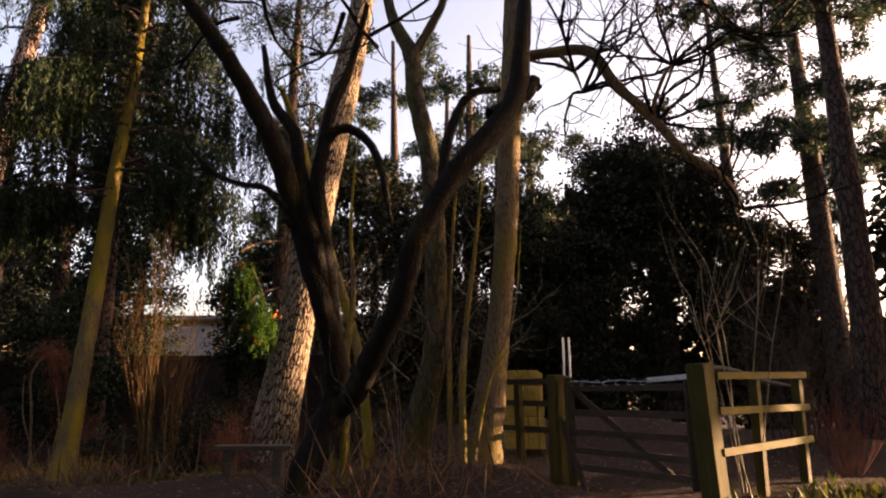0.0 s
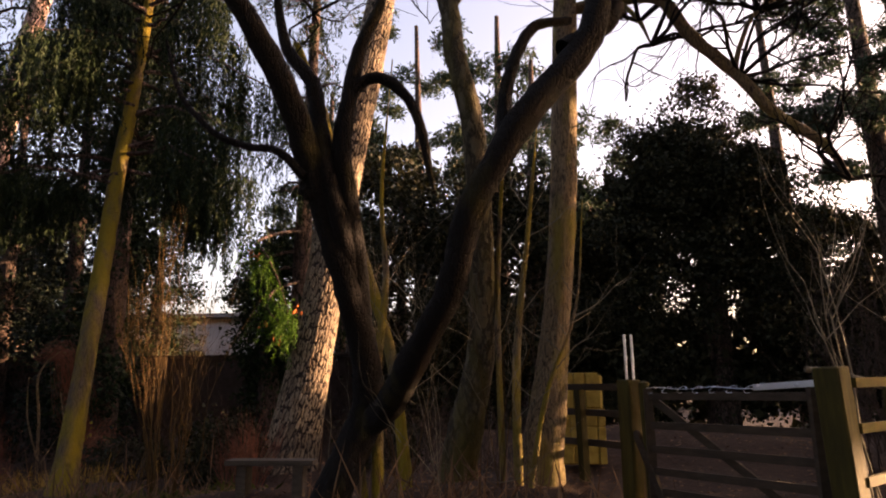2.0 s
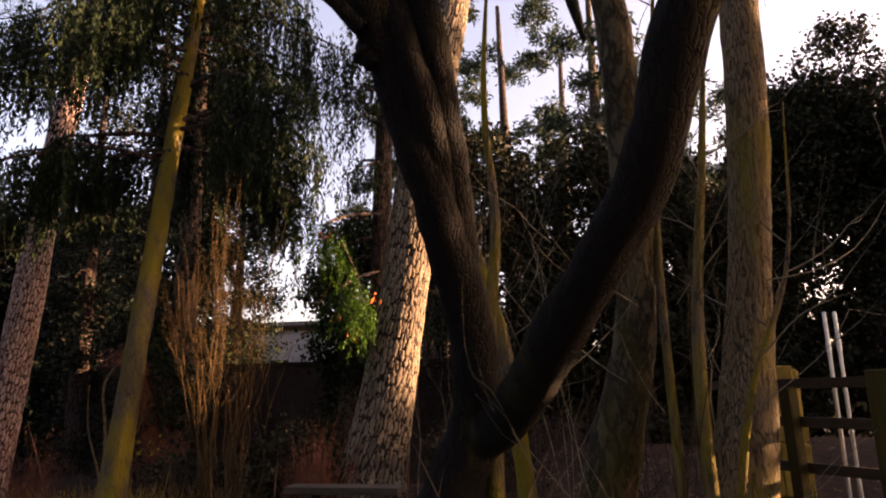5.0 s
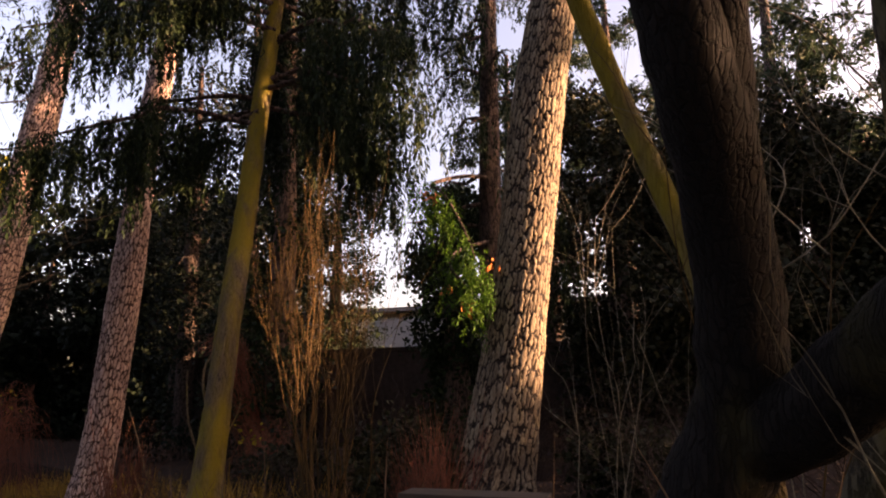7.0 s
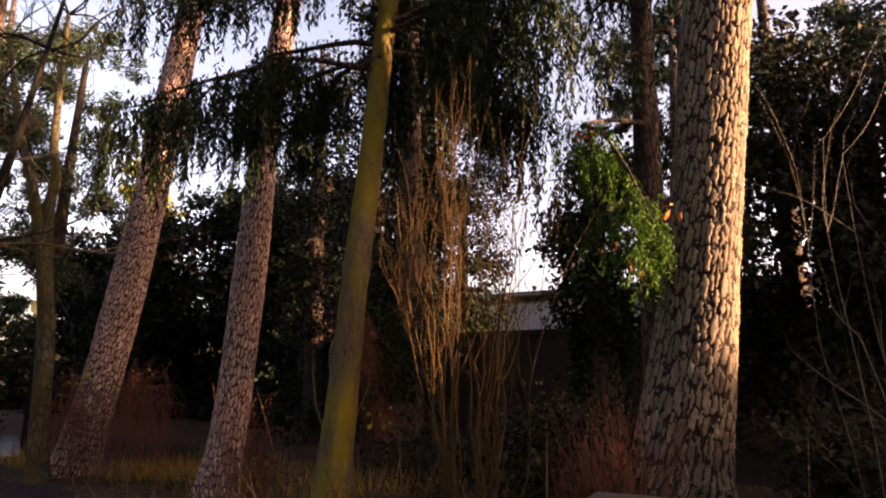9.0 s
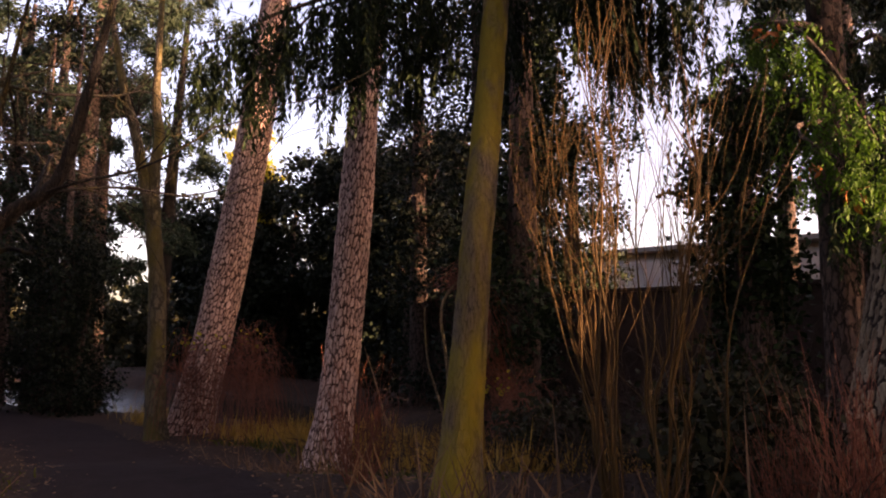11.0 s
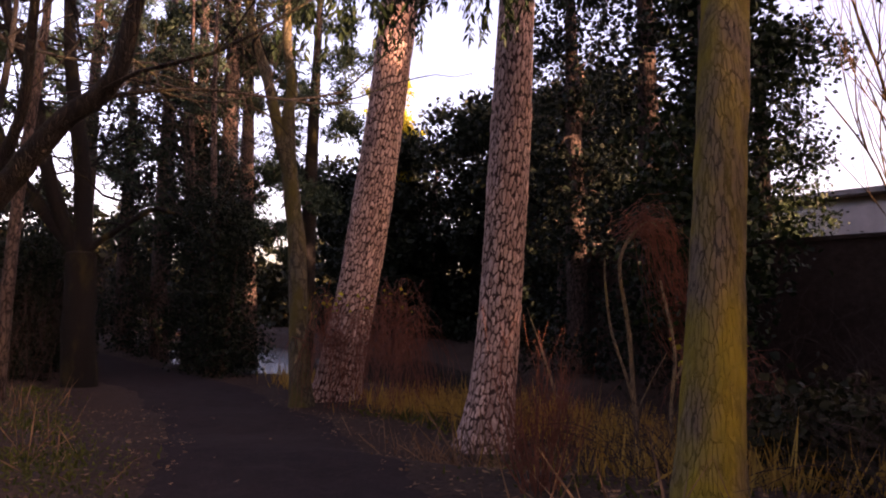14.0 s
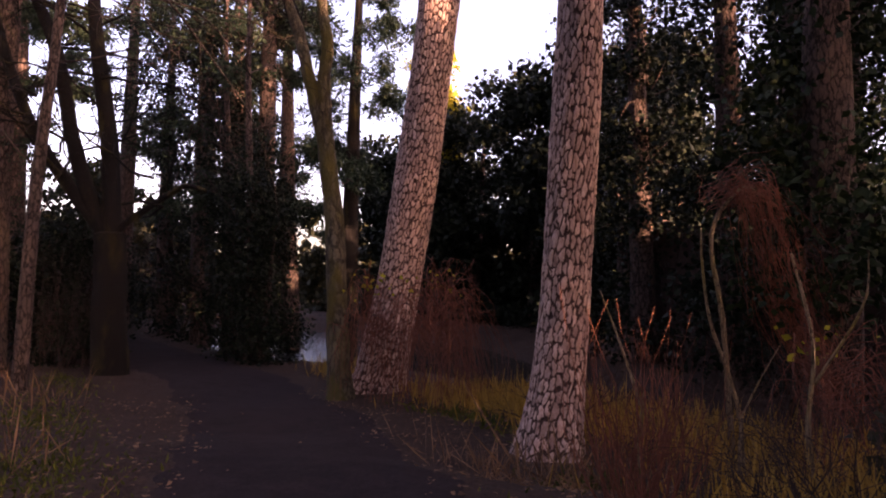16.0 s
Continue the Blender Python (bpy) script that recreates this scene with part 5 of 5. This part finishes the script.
build_blades("dead_stalks", "thin dead stalks standing among the leaf litter", DEAD_LEAF, [(-0.4, 8.0, 1.8, 0.8, 500), (-6, 11.8, 2.2, 0.6, 500), (-11, 14.4, 1.8, 0.5, 350), (-14, 10.2, 2.2, 0.5, 60), (-19, 10.7, 2.4, 0.6, 120)], 0.35, 264, 0.025, 0.7)


# ---- gate, fences, bench ----
def beam(ms, a, b, wide, high, roll=0.0):
    """A squared timber from a to b."""
    a, b = Vector(a), Vector(b)
    q = (b - a).to_track_quat("X", "Z").to_matrix().to_4x4()
    ms.box(((b - a).length, wide, high), Matrix.Translation((a + b) / 2) @ q @ pose(0, 0, 0, roll, 0, 0))


GATE_L, GATE_R = Vector((1.72, 9.18, 0)), Vector((2.84, 7.62, 0))


def post(name, x, y, low, high, r, mat, label, parent=None, lean=(0, 0), seg=10, turn=0.0):
    ms = Mesher()
    g = ground_z(x, y)
    o = np.array(parent.location) if parent else np.zeros(3)
    if seg == 4:
        ms.box((r * 2, r * 2, high - low), pose(x + lean[0] / 2 - o[0], y + lean[1] / 2 - o[1], (low + high) / 2 - o[2], -math.degrees(math.atan2(lean[1], high - low)), math.degrees(math.atan2(lean[0], high - low)), turn))
    else:
        ms.tube(np.array([(x, y, low), (x + lean[0] / 2, y + lean[1] / 2, (low + high) / 2), (x + lean[0], y + lean[1], high)]) - o, [r, r * 0.98, r * 0.93], seg, 0.05, 3)
    return ms.object(name, mat, parent, smooth=seg != 4, label=label)


def build_gate():
    g = thing("field_gate", GATE_L.x, GATE_L.y, 0.2, "dark timber field gate with wire along its top bar", "gate")
    o = Vector(g.location)
    L, R = GATE_L - Vector((o.x, o.y, 0)), GATE_R - Vector((o.x, o.y, 0))
    d = (R - L).normalized()
    P = lambda s, z: L + d * s + Vector((0, 0, z - o.z))
    n = (R - L).length
    for z in (0.46, 0.66, 0.88, 1.12, 1.42):
        ms = Mesher()
        beam(ms, P(0.05, z), P(n - 0.05, z), 0.035, 0.075)
        ms.object("bar", WOOD_GATE_SHADED_RAIL, g, smooth=False)
    for s in (0.05, n - 0.07):
        ms = Mesher()
        beam(ms, P(s, 0.36), P(s, 1.5), 0.07, 0.09)
        ms.object("stile", WOOD_GATE_SHADED_RAIL, g, smooth=False)
    for a, b in (((0.1, 1.38), (n * 0.8, 0.46)),):
        ms = Mesher()
        beam(ms, P(a[0], a[1]) + Vector((0.03, 0.02, 0)), P(b[0], b[1]) + Vector((0.03, 0.02, 0)), 0.03, 0.08)
        ms.object("brace", WOOD_GATE_SHADED_RAIL, g, smooth=False)
    ms = Mesher()
    beam(ms, P(n - 0.62, 1.5), P(n - 0.05, 1.53), 0.02, 0.055)
    latch = ms.object("latch_bar", STEEL, g, smooth=False, label="pale galvanised latch bar")
    for s in (n - 0.56, n - 0.2):
        ms = Mesher()
        q = P(s, 1.515)
        ms.tube([q + Vector((-0.03, -0.02, 0)), q + Vector((0.03, 0.02, 0))], [0.012, 0.012], 8)
        ms.object("bolt", STEEL, latch)
    ms = Mesher()
    ms.tube([P(s, 1.5 + 0.012 * math.sin(9 * s)) for s in np.linspace(0, n - 0.05, 14)], [0.003] * 14, 4)
    for s in np.arange(0.12, n - 0.6, 0.19):
        a = [P(s + 0.05 * math.cos(t), 1.485 + 0.035 * math.sin(t)) + Vector((0.03 * math.sin(t), 0, 0)) for t in np.linspace(0.4, 5.4, 9)]
        ms.tube(a, [0.0022] * 9, 4)
    ms.object("top_wire", STEEL, g, label="thin wire with coiled clips")


build_gate()
gp = thing("gate_post", 1.6, 9.36, 0.1, "thick squared gate post with green weathered wood", "post", "gate posts")
post("shaft", 1.6, 9.36, 0.0, 1.6, 0.095, WOOD_POST, "", gp, (0, 0), 4, 30)
ms = Mesher()
beam(ms, (0.02, -0.1, 0.95), (0.28, -0.42, 0.05), 0.05, 0.07)
ms.object("strut", WOOD_GATE_SHADED_RAIL, gp, smooth=False)
gr = thing("gate_post", 1.76, 9.2, 0.1, "round gate post with sunlit olive wood", "post", "gate posts")
post("shaft", 1.76, 9.2, 0.0, 1.56, 0.06, WOOD_POST, "", gr, (-0.03, 0))
gx = thing("gate_post", 2.92, 7.5, 0.1, "leaning thick gate post holding the latch", "post", "gate posts")
post("shaft", 2.95, 7.48, 0.0, 1.66, 0.105, WOOD_POST, "", gx, (-0.1, 0.02), 4, 40)


def build_fence(start, end, tops, posts, label, mat):
    f = thing("rail_fence", start[0], start[1], 0.1, label, "fence", "rail fences")
    a, b = Vector(start) - Vector((start[0], start[1], 0)), Vector(end) - Vector((start[0], start[1], 0))
    off = Vector((b.y, -b.x, 0)).normalized() * 0.06
    for z, drop in tops:
        ms = Mesher()
        beam(ms, a + off + Vector((0, 0, z - 0.1)), b + off + Vector((0, 0, z + drop - 0.1)), 0.04, 0.078)
        ms.object("rail", mat, f, smooth=False)
    for s, top in posts:
        q = a.lerp(b, s)
        ms = Mesher()
        ms.box((0.1, 0.1, top + 0.1), pose(q.x, q.y, top / 2 - 0.1 - 0.05, 0, 2, math.degrees(math.atan2(b.y, b.x))))
        ms.object("post", WOOD_POST, f, smooth=False)
    return f


build_fence((2.98, 7.5, 0), (4.62, 9.0, 0), [(1.53, 0.05), (1.17, 0.02), (0.76, 0.05)], [(0.42, 1.5), (0.93, 1.52)], "three-rail timber fence lit golden by low sun", WOOD_RAIL_SUNLIT)
# rails on the side away from the sun: shade comes from the darker timber
build_fence((1.56, 9.42, 0), (0.6, 10.9, 0), [(1.52, 0.02), (1.22, 0.02), (0.88, 0.0)], [(0.42, 1.5), (0.95, 1.5)], "shaded three-rail fence running behind a trunk", WOOD_GATE_SHADED_RAIL)
lg = thing("fallen_log", 4.1, 10.2, 1.5, "pale dead branch lying across the fence top", "branch")
trunk_part(lg, [(3.75, 9.9, 1.72), (4.1, 9.9, 1.68), (4.5, 9.75, 1.52), (4.75, 9.5, 1.45)], [0.035, 0.04, 0.035, 0.02], TWIG_PALE, 8, 5, 0.2, "bough")


def build_pier():
    p = thing("stone_pier", 1.32, 11.6, 0.5, "rounded ochre stone pier glowing in low sun", "pier")
    ms, rng = Mesher(), np.random.default_rng(271)
    for row in range(5):
        w = 0.66 if row < 4 else 0.5
        x = -w / 2
        while x < w / 2 - 0.05:
            bw = min(rng.uniform(0.14, 0.24), w / 2 - x)
            ms = Mesher()
            ms.box((bw - 0.015, 0.5 + rng.uniform(0, 0.03), 0.235), pose(x + bw / 2, 0, 0.12 + row * 0.25, 0, rng.normal() * 1.2, 0))
            ms.object("stone", STONE_GOLD, p, smooth=False)
            x += bw
    ms = Mesher()
    ms.box((0.62, 0.46, 1.22), pose(0, 0, 0.6))
    ms.object("core", STONE_GOLD, p, smooth=False)


build_pier()
for x in (2.03, 2.13):
    pl = thing("steel_pole", x, 11.66, 0.4, "slim bright galvanised pole standing upright", "pole", "paired poles")
    ms = Mesher()
    ms.tube([(0, 0, 0), (0, 0, 1.0), (0, 0, 1.89)], [0.02, 0.02, 0.02], 12, 0, 1)
    ms.object("tube", STEEL, pl)
    ms = Mesher()
    ms.tube([(0, 0, 1.5), (0, 0, 1.58)], [0.025, 0.025], 12, 0, 1)
    ms.object("collar", STEEL, pl)


def build_bench():
    b = thing("bench", -2.95, 11.0, ground_z(-2.95, 11.0), "low dark plank bench on two blocks", "bench")
    z = 0.58 - b.location.z
    ms = Mesher()
    ms.box((1.2, 0.34, 0.07), pose(0, 0, z - 0.035, 0, 0, 3))
    ms.object("seat", BENCH_WOOD, b, smooth=False)
    for x in (-0.38, 0.4):
        ms = Mesher()
        ms.box((0.14, 0.28, z), pose(x, 0, (z - 0.07) / 2 - 0.03, 0, 0, 3))
        ms.object("support", BENCH_WOOD, b, smooth=False)


build_bench()


# ---- unseen wood added behind and above the walker to block light ----
def build_canopy():
    rng = np.random.default_rng(281)
    ob = thing("shade_pine", 0, 0, 0, "tall pine added out of view, its dense crown blocking skylight", "tree", "pines behind the path")
    ms = Mesher()
    ms.tube([(0, 0, -0.6), (0.1, 0, 5), (0, 0.1, 13)], [0.3, 0.25, 0.1], 12, 0.05, 4)
    ms.object("trunk", FAR_BARK, ob)
    lobes = [(rng.uniform(-2.6, 2.6), rng.uniform(-2.6, 2.6), rng.uniform(9.5, 14), 1.7, 1.7, 0.9) for _ in range(16)]
    leaf_mass(ob, lobes, PINE_LEAF, 0.6, rng, 380, 0.1, 0.35, 0.1)
    spots = [(6.5, -2), (9, 2.5), (5, -7), (-1.5, -4.5), (3.6, 2.2), (-10, -5), (-16, 3), (13, -3), (12, 7.5), (-15.5, -2), (0.5, -11), (-21, 1.5), (16, 3), (-27, 3), (-5, -9), (10, -9), (7, 5)]
    for k, (x, y) in enumerate(spots):
        m = pose(x, y, ground_z(x, y), 0, 0, 77 * k)
        o = ob if k == len(spots) - 1 else copy_thing(ob, m)
        o.matrix_basis = m


build_canopy()
# evergreens added, mostly out of view, to block the sun and close gaps
for k, (x, y, top, r) in enumerate(((15, 4.2, 8, 1.1), (17.2, 24.4, 10, 1.5), (4.0, 26, 9, 2.0), (15, 13.4, 9, 0.75), (15.2, 15.0, 9, 0.8), (16.2, 17.2, 3.4, 1.2), (16.2, 19.2, 4.1, 1.25), (16.4, 21.4, 3.9, 1.25), (-6, -14, 9, 3), (3, -16, 9, 3), (-14, -10, 9, 3), (-22, -4, 9, 3), (12, -14, 9, 3), (-50, 8, 9, 3.5), (-53, 16, 9, 3.5), (-36, 4, 8, 3))):
    build_far_tree("holly_tree", "dense dark holly added to block sun and close the view", x, y, (top - 1, 0.2), column(x, y, 0.3, top, r, 5, 300 + k), IVY_LEAF, 0.36, 1300, 300 + k, group="hollies", shell=0.2)
# unseen tree added for its crown, which stops low sun above rail height
sh = tree_at("holly_tree", 15.0, 11.0, "tall unseen holly with a clear stem, added to block low sun", "tree", "hollies")
trunk_part(sh, [(15, 11.0, -0.2), (15, 11.0, 3), (15, 11.0, 9)], [0.15, 0.12, 0.05], FAR_BARK, 10, 3)
leaf_mass(sh, column(15, 11.0, 3.2, 10.0, 1.1, 6, 350), IVY_LEAF, 0.36, np.random.default_rng(351), 1800, 0.05, 0.45)
# unseen tree added to keep the sun off the boughs by the path
so = tree_at("holly_tree", 15.0, 17.2, "broad unseen holly with a dense crown, added to block low sun", "tree", "hollies")
trunk_part(so, [(15, 17.2, -0.2), (15, 17.2, 3), (15, 17.2, 9)], [0.14, 0.12, 0.04], FAR_BARK, 10, 3)
leaf_mass(so, column(15, 17.2, 0.4, 9.5, 1.15, 6, 354), IVY_LEAF, 0.32, np.random.default_rng(355), 1600, 0.05, 0.45)
